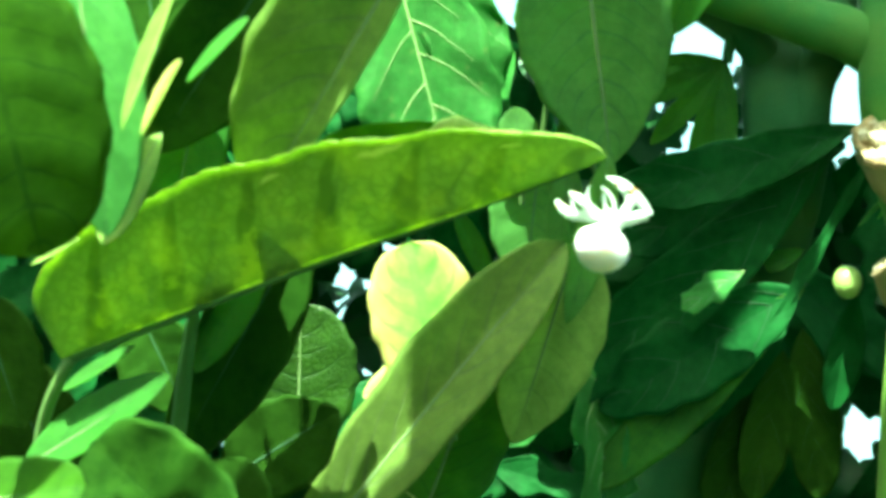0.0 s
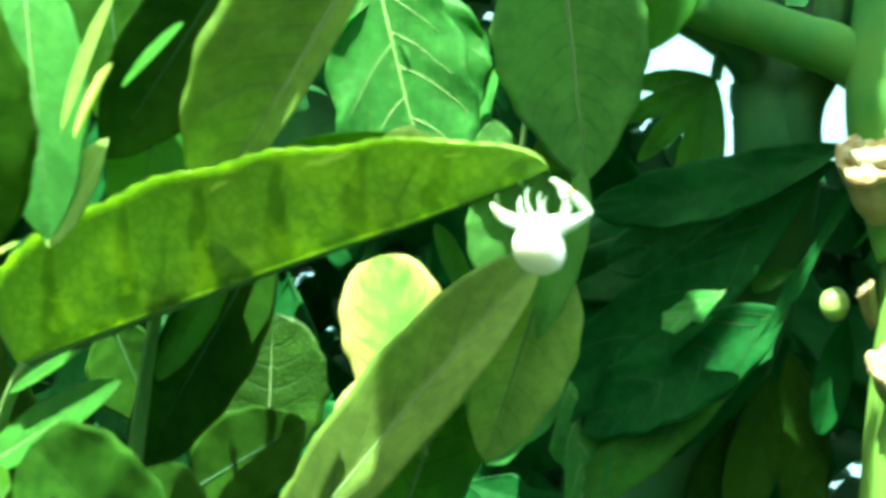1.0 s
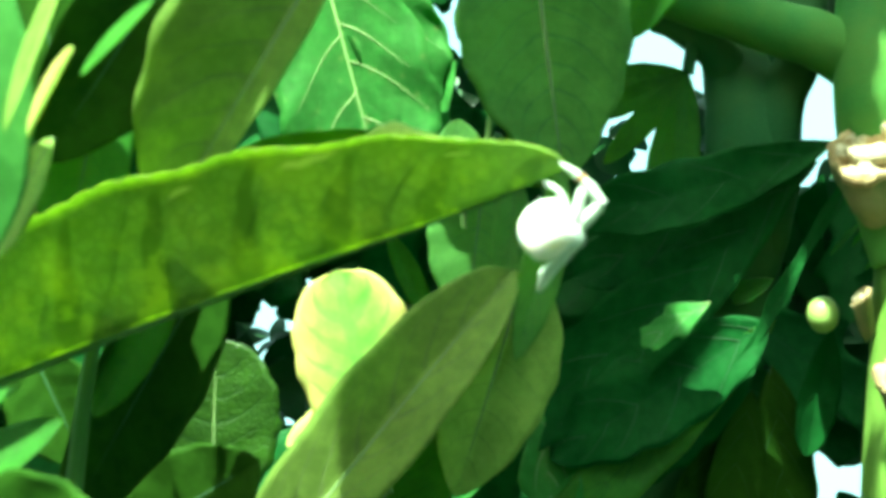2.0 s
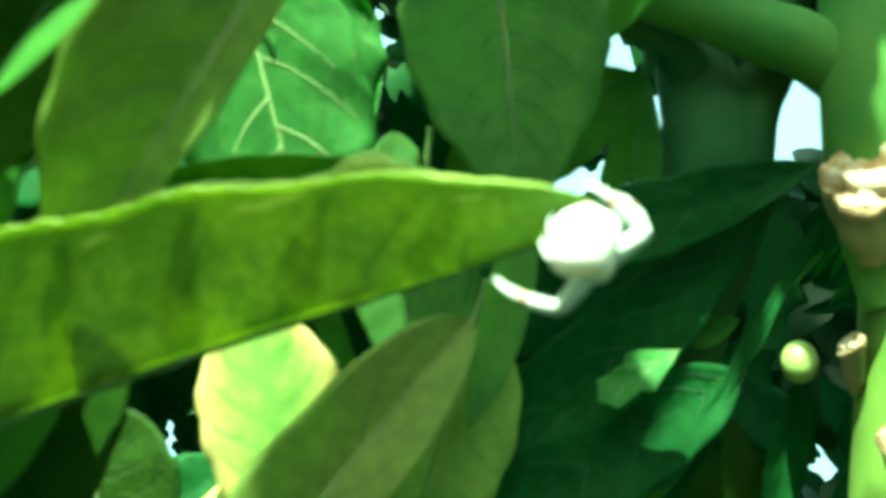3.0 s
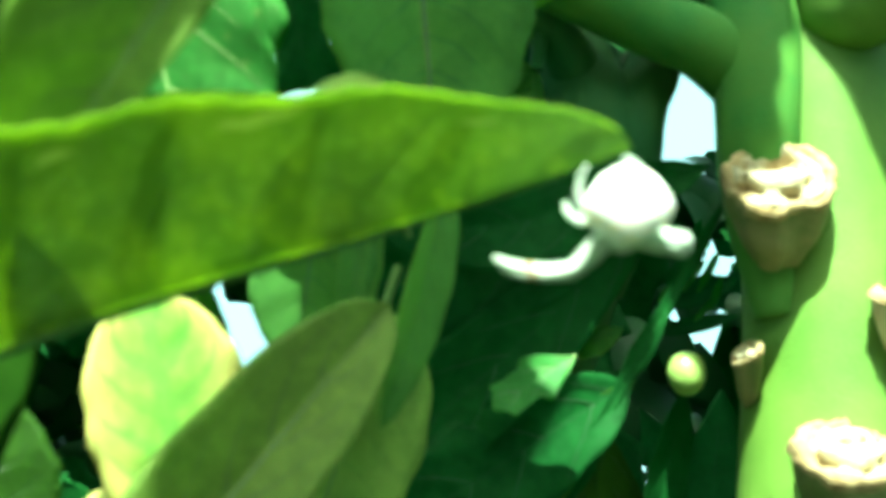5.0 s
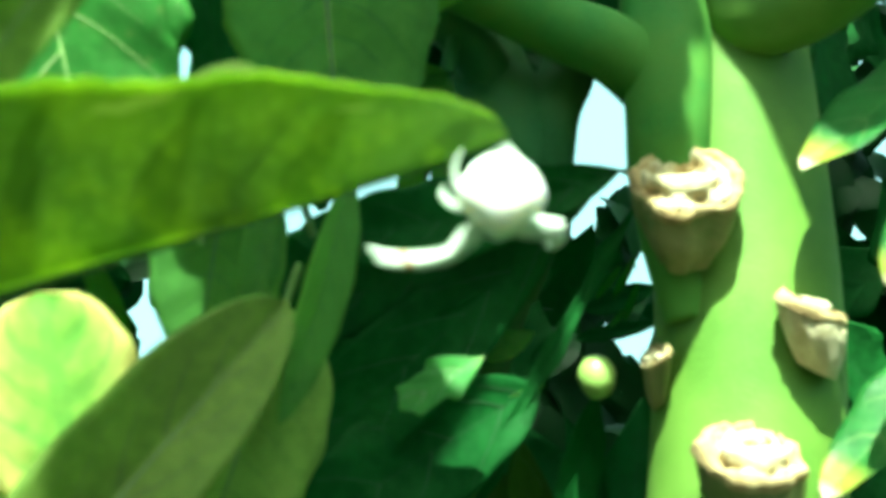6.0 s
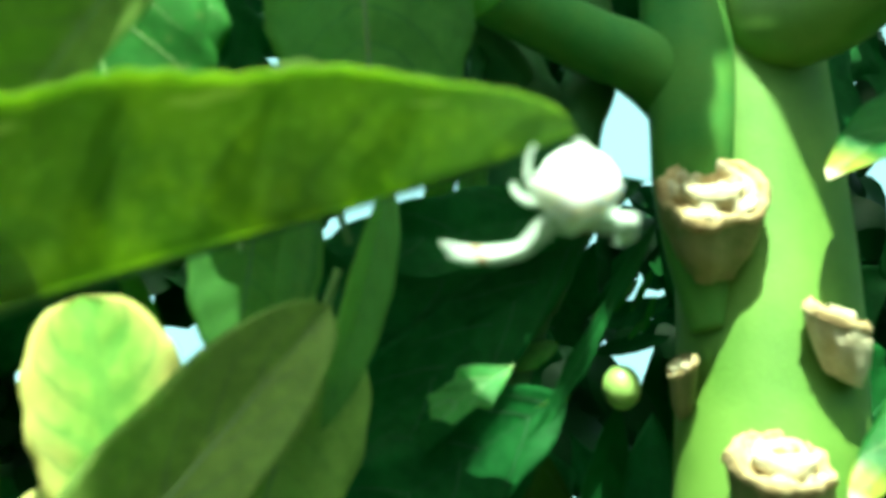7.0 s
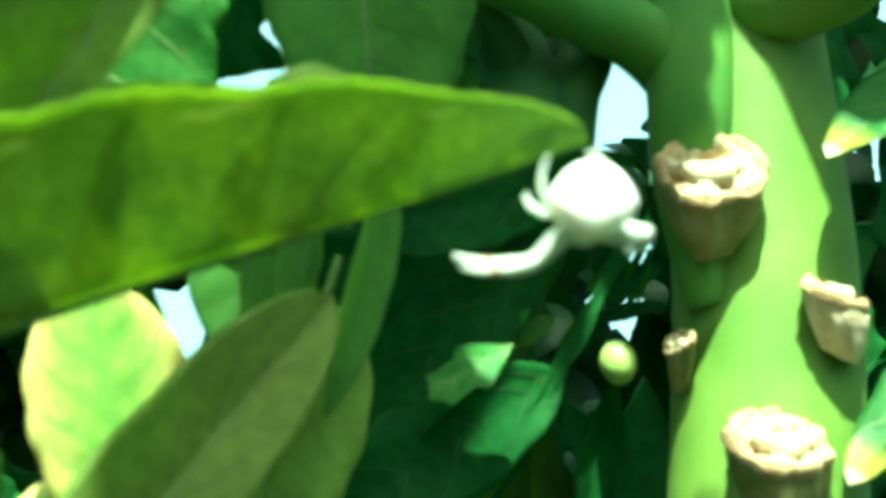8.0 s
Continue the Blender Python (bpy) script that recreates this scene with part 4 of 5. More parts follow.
# gaps left in that foliage: places that the sun reaches, with the width of the beam
LEAF_BEAMS = (((0.0535, 0.3860, 1.3640), 0.004), ((0.0702, 0.4136, 1.2765), 0.0055), ((0.0670, 0.4161, 1.2668), 0.003), ((-0.0270, 0.3710, 1.3400), 0.026), ((-0.0440, 0.3720, 1.3460), 0.012), ((-0.0170, 0.3690, 1.3380), 0.012),
    ((0.1074, 0.4342, 1.3106), 0.007), ((-0.0131, 0.3741, 1.3292), 0.011), ((-0.0273, 0.3704, 1.3429), 0.021), ((-0.0241, 0.3761, 1.3218), 0.016), ((-0.0352, 0.3664, 1.3581), 0.02), ((-0.0245, 0.3737, 1.2767), 0.014), ((-0.0257, 0.3774, 1.2627), 0.014), ((-0.0179, 0.3726, 1.2807), 0.006), ((-0.0317, 0.3757, 1.2690), 0.012))
TRUNK_BEAMS = (((0.1146, 0.3834, 1.3457), 0.0055), ((0.1146, 0.3857, 1.3527), 0.0035), ((0.1147, 0.3755, 1.3542), 0.007), ((0.1209, 0.3702, 1.3530), 0.006), ((0.1162, 0.3828, 1.3266), 0.010), ((0.1156, 0.3823, 1.3080), 0.012), ((0.1172, 0.3845, 1.2895), 0.013), ((0.1140, 0.3845, 1.2726), 0.009), ((0.1213, 0.3865, 1.2714), 0.014), ((0.0970, 0.3732, 1.3130), 0.0095), ((0.1098, 0.3785, 1.2600), 0.0125), ((0.1269, 0.3893, 1.2816), 0.006))
SIDE_BEAMS = (((0.1387, 0.3623, 1.3300), 0.02), ((0.1293, 0.3643, 1.3225), 0.01), ((0.1324, 0.3504, 1.2986), 0.014), ((0.1465, 0.3788, 1.2684), 0.02),
    ((0.0592, 0.4030, 1.2785), 0.004), ((0.0903, 0.4094, 1.2839), 0.006), ((-0.0115, 0.3911, 1.3199), 0.006), ((0.0473, 0.4308, 1.3449), 0.007), ((0.0567, 0.4352, 1.3391), 0.006), ((0.0379, 0.4361, 1.3358), 0.004))
LIT = [(Vector(w), r) for w, r in LEAF_BEAMS + TRUNK_BEAMS + SIDE_BEAMS]


def unseen_shade_leaves():
    """Unseen papaya leaves added above the picture, and dense small foliage between them, which lets a few beams
    through.
    """
    for x0, y0, x1, y1, wide, high in (
        (0.165, 0.962, 0.235, 0.966, 0.032, 1.15), (0.1889, 0.9651, 0.2379, 1.0039, 0.028, 1.166), (0.3521, 1.0741, 0.3816, 0.9871, 0.03, 1.096), (0.3346, 1.0849, 0.3238, 1.0157, 0.03, 1.119), (0.3035, 1.0500, 0.3290, 1.1290, 0.044, 1.197), (0.2555, 1.0497, 0.2819, 1.116, 0.04, 1.21), (0.0945, 0.9892, 0.1151, 0.9448, 0.034, 1.132)):
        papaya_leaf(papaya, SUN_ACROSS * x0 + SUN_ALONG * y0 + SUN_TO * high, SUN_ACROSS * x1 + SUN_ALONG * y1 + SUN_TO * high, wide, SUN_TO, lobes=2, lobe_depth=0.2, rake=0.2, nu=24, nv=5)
    rng = random.Random(77)
    bm = bmesh.new()
    for i in range(7000):
        x, y, h = rng.uniform(0.210, 0.416), rng.uniform(0.950, 1.155), rng.uniform(1.12, 1.32)
        ln = rng.uniform(0.014, 0.032) if i < 1300 else rng.uniform(0.006, 0.013)
        if any(math.hypot(w.dot(SUN_ACROSS) - x, w.dot(SUN_ALONG) - y) < r + ln * 0.38 for w, r in LIT):
            continue
        face = (SUN_TO + Vector((rng.gauss(0, 0.3), rng.gauss(0, 0.3), rng.gauss(0, 0.3)))).normalized()
        along = Matrix.Rotation(rng.uniform(0, 6.28), 3, face) @ face.orthogonal().normalized()
        leaflet(bm, SUN_ACROSS * x + SUN_ALONG * y + SUN_TO * h - papaya.location, along, face, ln, ln * 0.3)
    tagged(part("crown", bm, FOLIAGE, papaya), kind="stuff")


unseen_shade_leaves()


# ---------------------------------------------------------------- unseen foliage added round about to cut the skylight
SUNNY = [Vector(w) for w in ((0.0191, 0.2715, 1.2685), (-0.0183, 0.2706, 1.2718), (-0.0642, 0.2764, 1.2504), (-0.0243, 0.3749, 1.2720), (0.1109, 0.3803, 1.2955), (-0.0268, 0.3694, 1.3359), (-0.0472, 0.2740, 1.2593), (-0.0348, 0.2721, 1.2663), (-0.0900, 0.2962, 1.2522), (-0.0793, 0.2653, 1.2918), (0.1388, 0.3653, 1.3187), (-0.0908, 0.3172, 1.2280), (0.1465, 0.3788, 1.2684), (-0.0874, 0.2682, 1.2051), (0.0491, 0.4251, 1.2686))]


def lets_sun_through(at, reach):
    return all(((at - w) - SUN_TO * (at - w).dot(SUN_TO)).length > reach for w in SUNNY)


def shrub(x, y, tall, wide, count, seed):
    """An unseen garden shrub added against skylight: a few stems from the ground and an uneven crown of leaf clumps."""
    rng = random.Random(seed)
    bush = thing("shrub", (x, y, 0.0), "bushy dark green shrub, added out of view to block skylight", "shrub", "shrubs round the papayas")
    bm = bmesh.new()
    clumps = []
    for i in range(26):
        h = rng.uniform(0.12, 1.0)
        r = wide * (0.55 + 0.45 * math.sin(math.pi * min(1.0, h * 0.9 + 0.1))) * rng.uniform(0.35, 1.0)
        q = rng.uniform(0, 6.283)
        clumps.append((Vector((math.cos(q) * r, math.sin(q) * r, h * tall)), rng.uniform(0.16, 0.26)))
    for i in range(count):
        c, r = clumps[i % len(clumps)]
        d = Vector((rng.gauss(0, 1), rng.gauss(0, 1), rng.gauss(0.2, 1))).normalized()
        at = c + d * r * rng.uniform(0.5, 1.0)
        place = at + bush.location
        if at.z < 0.04 or not lets_sun_through(place, 0.12) or (place - Vector((0.02, 0.25, 1.2))).length < 0.38:
            continue
        face = (d + Vector((rng.gauss(0, 0.4), rng.gauss(0, 0.4), rng.gauss(0.3, 0.4)))).normalized()
        a = Matrix.Rotation(rng.uniform(0, 6.28), 3, face) @ face.orthogonal().normalized()
        leaflet(bm, at, a, face, rng.uniform(0.08, 0.15), rng.uniform(0.028, 0.05))
    tagged(part("crown", bm, FOLIAGE, bush), kind="stuff")
    for i in range(5):
        c = clumps[i * 5][0]
        foot = Vector((rng.uniform(-0.06, 0.06), rng.uniform(-0.06, 0.06), -0.03))
        part("stem", tube_mesh([foot, foot.lerp(c, 0.5) + Vector((0, 0, 0.1)), c], [0.016, 0.011, 0.005], 8), BARK, bush)


for place in ((-0.95, 0.0, 2.0, 0.42, 1100, 1), (-0.62, -0.72, 2.1, 0.42, 1100, 2), (0.12, -0.95, 2.0, 0.45, 1200, 3), (0.85, -0.6, 2.2, 0.42, 1100, 4), (1.0, 0.2, 2.0, 0.42, 1100, 5), (0.95, 1.05, 1.5, 0.42, 900, 6), (-0.95, 0.95, 1.6, 0.42, 900, 7), (0.05, 1.15, 0.95, 0.45, 800, 8)):
    shrub(*place)


def unseen_papaya_crown():
    """Unseen heads added to the papayas over the picture to cut skylight: long leaf stalks with broad lobed leaves."""
    rng = random.Random(31)
    for plant, top, number in ((papaya, T_TOP + (T_TOP - T_MID) * 1.45, 15), (papaya_behind, Vector((0.0690, 0.4115, 1.3870)), 11)):
        for i in range(number):
            q = 6.283 * i / number + rng.uniform(-0.2, 0.2)
            out = Vector((math.cos(q), math.sin(q), rng.uniform(0.15, 0.9))).normalized()
            end = top + out * rng.uniform(0.22, 0.5)
            drop = Vector((out.x, out.y, -0.35)).normalized()
            if end.z < 1.52:
                end.z = 1.52 + rng.uniform(0.0, 0.1)
            tip = end + drop * rng.uniform(0.16, 0.24)
            if max(end.y, tip.y) > 0.5 and min(end.z - 0.5 * end.y, tip.z - 0.5 * tip.y) < 1.26:
                continue
            if tip.z < 1.5 or not all(lets_sun_through(end.lerp(tip, f), 0.1) for f in (0.0, 0.5, 1.0)):
                continue
            rise = (top + end) / 2 + Vector((0, 0, 0.05))
            trunk_of(plant, [top, rise, end], [0.006, 0.005, 0.0035], "petiole", STEM)
            papaya_leaf(plant, end, tip, rng.uniform(0.14, 0.2), Vector((0, 0, 1)) + out * 0.3, lobes=3, nu=24, nv=5, bend=0.08)


unseen_papaya_crown()



def unseen_citrus_crown():
    """Unseen leaves added to the citrus tree above and before the picture to cut skylight, with the sun's way left
    open.
    """
    rng = random.Random(41)
    bm = bmesh.new()
    for i in range(140):
        d = Vector((rng.gauss(0, 1), rng.gauss(-0.4, 0.9), rng.gauss(0.9, 0.8))).normalized()
        place = Vector((0.0, 0.25, 1.25)) + d * rng.uniform(0.42, 0.75)
        if place.y > 0.3 or d.z < 0.12 or not lets_sun_through(place, 0.075):
            continue
        face = (d + Vector((rng.gauss(0, 0.5), rng.gauss(0, 0.5), rng.gauss(0.3, 0.5)))).normalized()
        along = Matrix.Rotation(rng.uniform(0, 6.28), 3, face) @ face.orthogonal().normalized()
        leaflet(bm, place - citrus.location, along, face, rng.uniform(0.06, 0.1), rng.uniform(0.018, 0.03))
    tagged(part("crown", bm, FOLIAGE, citrus), kind="stuff")


unseen_citrus_crown()
# ---------------------------------------------------------------- spider
def soft_material(name, colour, second, scale):
    """A swollen, waxy skin: light spreads under it."""
    m, nt = nodes_of(name)
    k = Net(nt)
    ob = k.node("ShaderNodeTexCoord").outputs["Object"]
    broad, fine = k.noise(ob, scale, 4.0), k.noise(ob, 3500.0, 3.0)
    base = k.mix(k.ramp(broad, 0.32, 0.7), rgb(*colour), rgb(*second))
    bump = k.node("ShaderNodeBump", Height=k.math("ADD", broad, k.math("MULTIPLY", fine, 0.4)), Strength=0.25, Distance=0.0002).outputs[0]
    skin = k.node("ShaderNodeBsdfPrincipled", Base_Color=base, Roughness=0.45, Normal=bump, Subsurface_Weight=0.9, Subsurface_Radius=(1.0, 0.95, 0.85), Subsurface_Scale=0.0035)
    k.node("ShaderNodeOutputMaterial", Surface=skin.outputs[0])
    return m


WHITE = soft_material("spider_white", (0.84, 0.84, 0.80), (0.88, 0.88, 0.85), 420.0)
PALE = solid_material("spider_leg_skin", (0.62, 0.72, 0.62), (0.74, 0.8, 0.72), 500.0, 0.4, 0.2, 0.0001, 3500.0, share=0.3)
BAND = solid_material("spider_brown_band", (0.3, 0.14, 0.04), (0.36, 0.19, 0.07), 900.0, 0.5, 0.2, 0.0001, 3500.0)
EYE = solid_material("spider_eye", (0.02, 0.015, 0.01), (0.03, 0.02, 0.015), 900.0, 0.15)
spider = thing("crab_spider", (0, 0, 0), "white crab spider with brown-banded forelegs clinging to the leaf tip", "spider")
spider.scale = (1.1, 1.1, 1.1)


def spider_body():
    """Abdomen: five-cornered seen from above, broad behind; head end low and flat before it."""
    bm = bmesh.new()
    bmesh.ops.create_uvsphere(bm, u_segments=40, v_segments=26, radius=1.0)
    for v in bm.verts:
        x, y, z = v.co
        back = max(0.0, -y)
        wide = 1.0 - 0.28 * max(0.0, y) - 0.42 * back ** 2
        point = 1.0 + 0.16 * back ** 3 * (1 - min(1, abs(x) * 1.6))
        ridge = 1.0 + 0.05 * math.cos(5 * math.atan2(x, y)) * (1 - z * z)
        r = math.hypot(x, y)
        spread = (1 - (1 - r) ** 1.7) / max(r, 1e-6) if z > 0 else 1.0
        v.co = Vector((1, 0, 0)) * (x * wide * ridge * spread * 0.0054) + Vector((0, 0.5, 0.866)) * (y * point * ridge * spread * 0.0046) + Vector((0, -0.866, 0.5)) * (z * 0.0044)
        v.co += v.co.normalized() * 0.00010 * noise.noise(v.co * 1500)
    part("abdomen", bm, WHITE, spider, "swollen white five-cornered abdomen")
    bm = bmesh.new()
    bmesh.ops.create_uvsphere(bm, u_segments=28, v_segments=18, radius=1.0)
    for v in bm.verts:
        x, y, z = v.co
        v.co = Vector((x * 0.0026 * (1 - 0.18 * max(0, y)), y * 0.0026 + 0.0056, z * 0.0017 - 0.0012))
    head = part("cephalothorax", bm, (PALE,), spider, "pale greenish head and chest")
    bm = bmesh.new()
    bmesh.ops.create_uvsphere(bm, u_segments=24, v_segments=10, radius=1.0)
    for v in bm.verts:
        v.co = Vector((v.co.x * 0.0024, v.co.y * 0.0007 + 0.0037, v.co.z * 0.0016 - 0.0012))
    part("waist_band", bm, BAND, spider, "narrow brown band behind the head")
    for x, y in ((-0.0009, 0.00795), (0.0009, 0.00795), (-0.0004, 0.0081), (0.0004, 0.0081)):
        bm = bmesh.new()
        bmesh.ops.create_uvsphere(bm, u_segments=10, v_segments=8, radius=0.00022)
        bmesh.ops.translate(bm, verts=bm.verts, vec=(x, y, -0.0009))
        part("eye", bm, EYE, head)


def leg_pair(first, lower, girth):
    """A leg of two pieces: the thigh from the hip, and the shin with its foot, which bows inward."""
    bm = tube_mesh([(0, -0.0004, 0), (0.0001, first * 0.4, 0), (0, first, 0)], [girth * 0.8, girth * 1.15, girth * 0.85], 12)
    thigh = part("leg", bm, PALE, spider)
    shin = [(0, -0.0002, 0), (-0.0004, lower * 0.3, 0), (-0.0003, lower * 0.55, 0), (0.0001, lower * 0.8, 0), (0.0009, lower, 0)]
    bm = tube_mesh(shin, [girth * 0.9, girth * 0.9, girth * 0.7, girth * 0.5, girth * 0.16], 12)
    for f in bm.faces:
        y = f.calc_center_median().y
        if girth > 0.0006 and abs(y - lower * 0.56) < lower * 0.05:
            f.material_index = 1
    tibia = part("shin", bm, (PALE, BAND), thigh)
    return thigh, tibia


spider_body()
legs = [leg_pair(*size_) for size_ in [(0.0060, 0.0100, 0.00112), (0.0057, 0.0094, 0.00104)] * 2 + [(0.0036, 0.0058, 0.0005), (0.0034, 0.0052, 0.00048)] * 2]


def motions():
    walk(spider, [
        (0.00, pose(0.02847, 0.28647, 1.26141, 89.5, 17.3, 12.4)),
        (0.50, pose(0.02836, 0.28647, 1.26139, 90.2, 21.0, 16.1)),
        (1.00, pose(0.02868, 0.28595, 1.26335, 89.0, 29.7, 20.8)),
        (1.20, pose(0.02868, 0.28530, 1.26577, 88.6, 36.2, 23.5)),
        (1.75, pose(0.02661, 0.28486, 1.26742, 131.1, 68.8, 72.2)),
        (2.30, pose(0.02453, 0.28441, 1.26908, -146.5, 52.2, 160.4)),
        (2.50, pose(0.02389, 0.28401, 1.27059, -143.8, 45.9, 163.9)),
        (3.00, pose(0.02434, 0.28255, 1.27603, -145.0, 33.2, 166.3)),
        (3.50, pose(0.02380, 0.28254, 1.27607, -146.0, 20.3, 167.5)),
        (4.00, pose(0.02416, 0.28261, 1.27581, -148.3, 7.5, 166.0)),
        (4.20, pose(0.02367, 0.28285, 1.27490, -149.0, 3.0, 164.4)),
        (5.30, pose(0.02407, 0.28341, 1.27284, -152.7, -5.4, 163.6)),
        (5.50, pose(0.02415, 0.28339, 1.27289, -152.8, -6.3, 163.5)),
        (8.00, pose(0.02415, 0.28339, 1.27289, -152.8, -6.3, 163.5)),
    ])
    # the leaf springs up a little as the spider settles
    walk(hero, [
        (0.00, pose(0.34910, -0.03440, 1.23970, 0, 0.80, 0)),
        (1.20, pose(0.34910, -0.03440, 1.23970, 0, 0.80, 0)),
        (2.30, pose(0.34910, -0.03440, 1.23970, 0, 1.00, 0)),
        (3.50, pose(0.34910, -0.03440, 1.23970, 0, 1.00, 0)),
        (4.20, pose(0.34910, -0.03440, 1.23970, 0, 0.75, 0)),
        (5.30, pose(0.34910, -0.03440, 1.23970, 0, 0.00, 0)),
        (8.00, pose(0.34910, -0.03440, 1.23970, 0, 0.00, 0)),
    ])
    walk(legs[0][0], [
        (0.00, pose(0.00160, 0.00620, -0.00120, 164.7, -14.0, 125.1)),
        (1.00, pose(0.00160, 0.00620, -0.00120, 150.8, -9.7, 156.9)),
        (1.43, pose(0.00160, 0.00620, -0.00120, -172.9, 7.3, 131.3)),
        (1.87, pose(0.00160, 0.00620, -0.00120, -142.0, 35.6, 118.5)),
        (2.30, pose(0.00160, 0.00620, -0.00120, -96.3, 65.3, 131.0)),
        (2.65, pose(0.00160, 0.00620, -0.00120, -6.3, 68.9, -115.4)),
        (3.00, pose(0.00160, 0.00620, -0.00120, 9.3, 38.1, -73.9)),
        (3.50, pose(0.00160, 0.00620, -0.00120, 19.9, 39.2, -58.3)),
        (4.00, pose(0.00160, 0.00620, -0.00120, 28.4, 35.4, -44.2)),
        (5.50, pose(0.00160, 0.00620, -0.00120, 33.7, 29.0, -36.3)),
        (8.00, pose(0.00160, 0.00620, -0.00120, 33.7, 29.0, -36.3)),
    ])
    walk(legs[0][1], [
        (0.00, pose(0.00000, 0.00600, 0.00000, -0.0, -0.0, -112.9)),
        (1.00, pose(0.00000, 0.00600, -0.00000, -0.0, -0.0, -102.4)),
        (2.30, pose(-0.00000, 0.00600, 0.00000, 0.0, -0.0, -45.5)),
        (3.00, pose(0.00000, 0.00600, 0.00000, -0.0, -0.0, -67.7)),
        (3.50, pose(0.00000, 0.00600, 0.00000, -0.0, 0.0, -64.1)),
        (4.00, pose(0.00000, 0.00600, 0.00000, 0.0, -0.0, -64.8)),
        (5.50, pose(0.00000, 0.00600, 0.00000, -0.0, 0.0, -42.1)),
        (8.00, pose(0.00000, 0.00600, 0.00000, -0.0, 0.0, -42.1)),
    ])
    walk(legs[1][0], [
        (0.00, pose(0.00190, 0.00540, -0.00120, 153.1, 42.9, 153.4)),
        (1.00, pose(0.00190, 0.00540, -0.00120, 133.3, 62.7, 160.1)),
        (1.43, pose(0.00190, 0.00540, -0.00120, 168.3, 52.7, 139.7)),
        (1.87, pose(0.00190, 0.00540, -0.00120, -158.0, 50.7, 116.2)),
        (2.30, pose(0.00190, 0.00540, -0.00120, -123.9, 57.2, 93.7)),
        (2.65, pose(0.00190, 0.00540, -0.00120, 8.8, 78.7, -103.8)),
        (3.00, pose(0.00190, 0.00540, -0.00120, 12.9, 37.6, -67.9)),
        (3.50, pose(0.00190, 0.00540, -0.00120, 22.6, 38.2, -53.9)),
        (4.00, pose(0.00190, 0.00540, -0.00120, 34.7, 41.3, -33.4)),
        (5.50, pose(0.00190, 0.00540, -0.00120, 37.3, 29.2, -28.5)),
        (8.00, pose(0.00190, 0.00540, -0.00120, 37.3, 29.2, -28.5)),
    ])
    walk(legs[1][1], [
        (0.00, pose(0.00000, 0.00570, -0.00000, -0.0, -0.0, -73.7)),
        (1.00, pose(0.00000, 0.00570, 0.00000, 0.0, 0.0, -57.5)),
        (2.30, pose(0.00000, 0.00570, -0.00000, 0.0, -0.0, -47.4)),
        (3.00, pose(-0.00000, 0.00570, -0.00000, -0.0, -0.0, -68.0)),
        (3.50, pose(0.00000, 0.00570, -0.00000, 0.0, -0.0, -60.8)),
        (4.00, pose(0.00000, 0.00570, 0.00000, 0.0, -0.0, -60.5)),
        (5.50, pose(-0.00000, 0.00570, 0.00000, -0.0, -0.0, -36.2)),
        (8.00, pose(-0.00000, 0.00570, 0.00000, -0.0, -0.0, -36.2)),
    ])
    walk(legs[2][0], [
        (0.00, pose(-0.00160, 0.00620, -0.00120, -14.2, 55.0, 94.0)),
        (1.00, pose(-0.00160, 0.00620, -0.00120, -18.4, 48.0, 110.6)),
        (1.51, pose(-0.00160, 0.00620, -0.00120, 107.8, 73.3, -146.6)),
        (2.00, pose(-0.00160, 0.00620, -0.00120, 159.4, 27.3, -120.6)),
        (2.35, pose(-0.00160, 0.00620, -0.00120, -177.2, 38.7, -76.7)),
        (3.00, pose(-0.00160, 0.00620, -0.00120, -177.2, 38.7, -76.7)),
        (3.50, pose(-0.00160, 0.00620, -0.00120, 139.4, 75.3, -108.5)),
        (4.00, pose(-0.00160, 0.00620, -0.00120, 69.7, 73.8, 154.7)),
        (5.50, pose(-0.00160, 0.00620, -0.00120, 21.6, 27.9, 117.7)),
        (8.00, pose(-0.00160, 0.00620, -0.00120, 21.6, 27.9, 117.7)),
    ])
    walk(legs[2][1], [
        (0.00, pose(-0.00000, 0.00600, 0.00000, -0.0, -0.0, -66.5)),
        (1.00, pose(0.00000, 0.00600, 0.00000, 0.0, 0.0, -54.4)),
        (2.30, pose(0.00000, 0.00600, 0.00000, 0.0, -0.0, -88.5)),
        (3.00, pose(0.00000, 0.00600, 0.00000, 0.0, -0.0, -88.5)),
        (3.50, pose(0.00000, 0.00600, -0.00000, 0.0, 0.0, -106.1)),
        (4.00, pose(-0.00000, 0.00600, 0.00000, 0.0, 0.0, -108.5)),
        (5.50, pose(0.00000, 0.00600, 0.00000, 0.0, 0.0, -111.9)),
        (8.00, pose(0.00000, 0.00600, 0.00000, 0.0, 0.0, -111.9)),
    ])
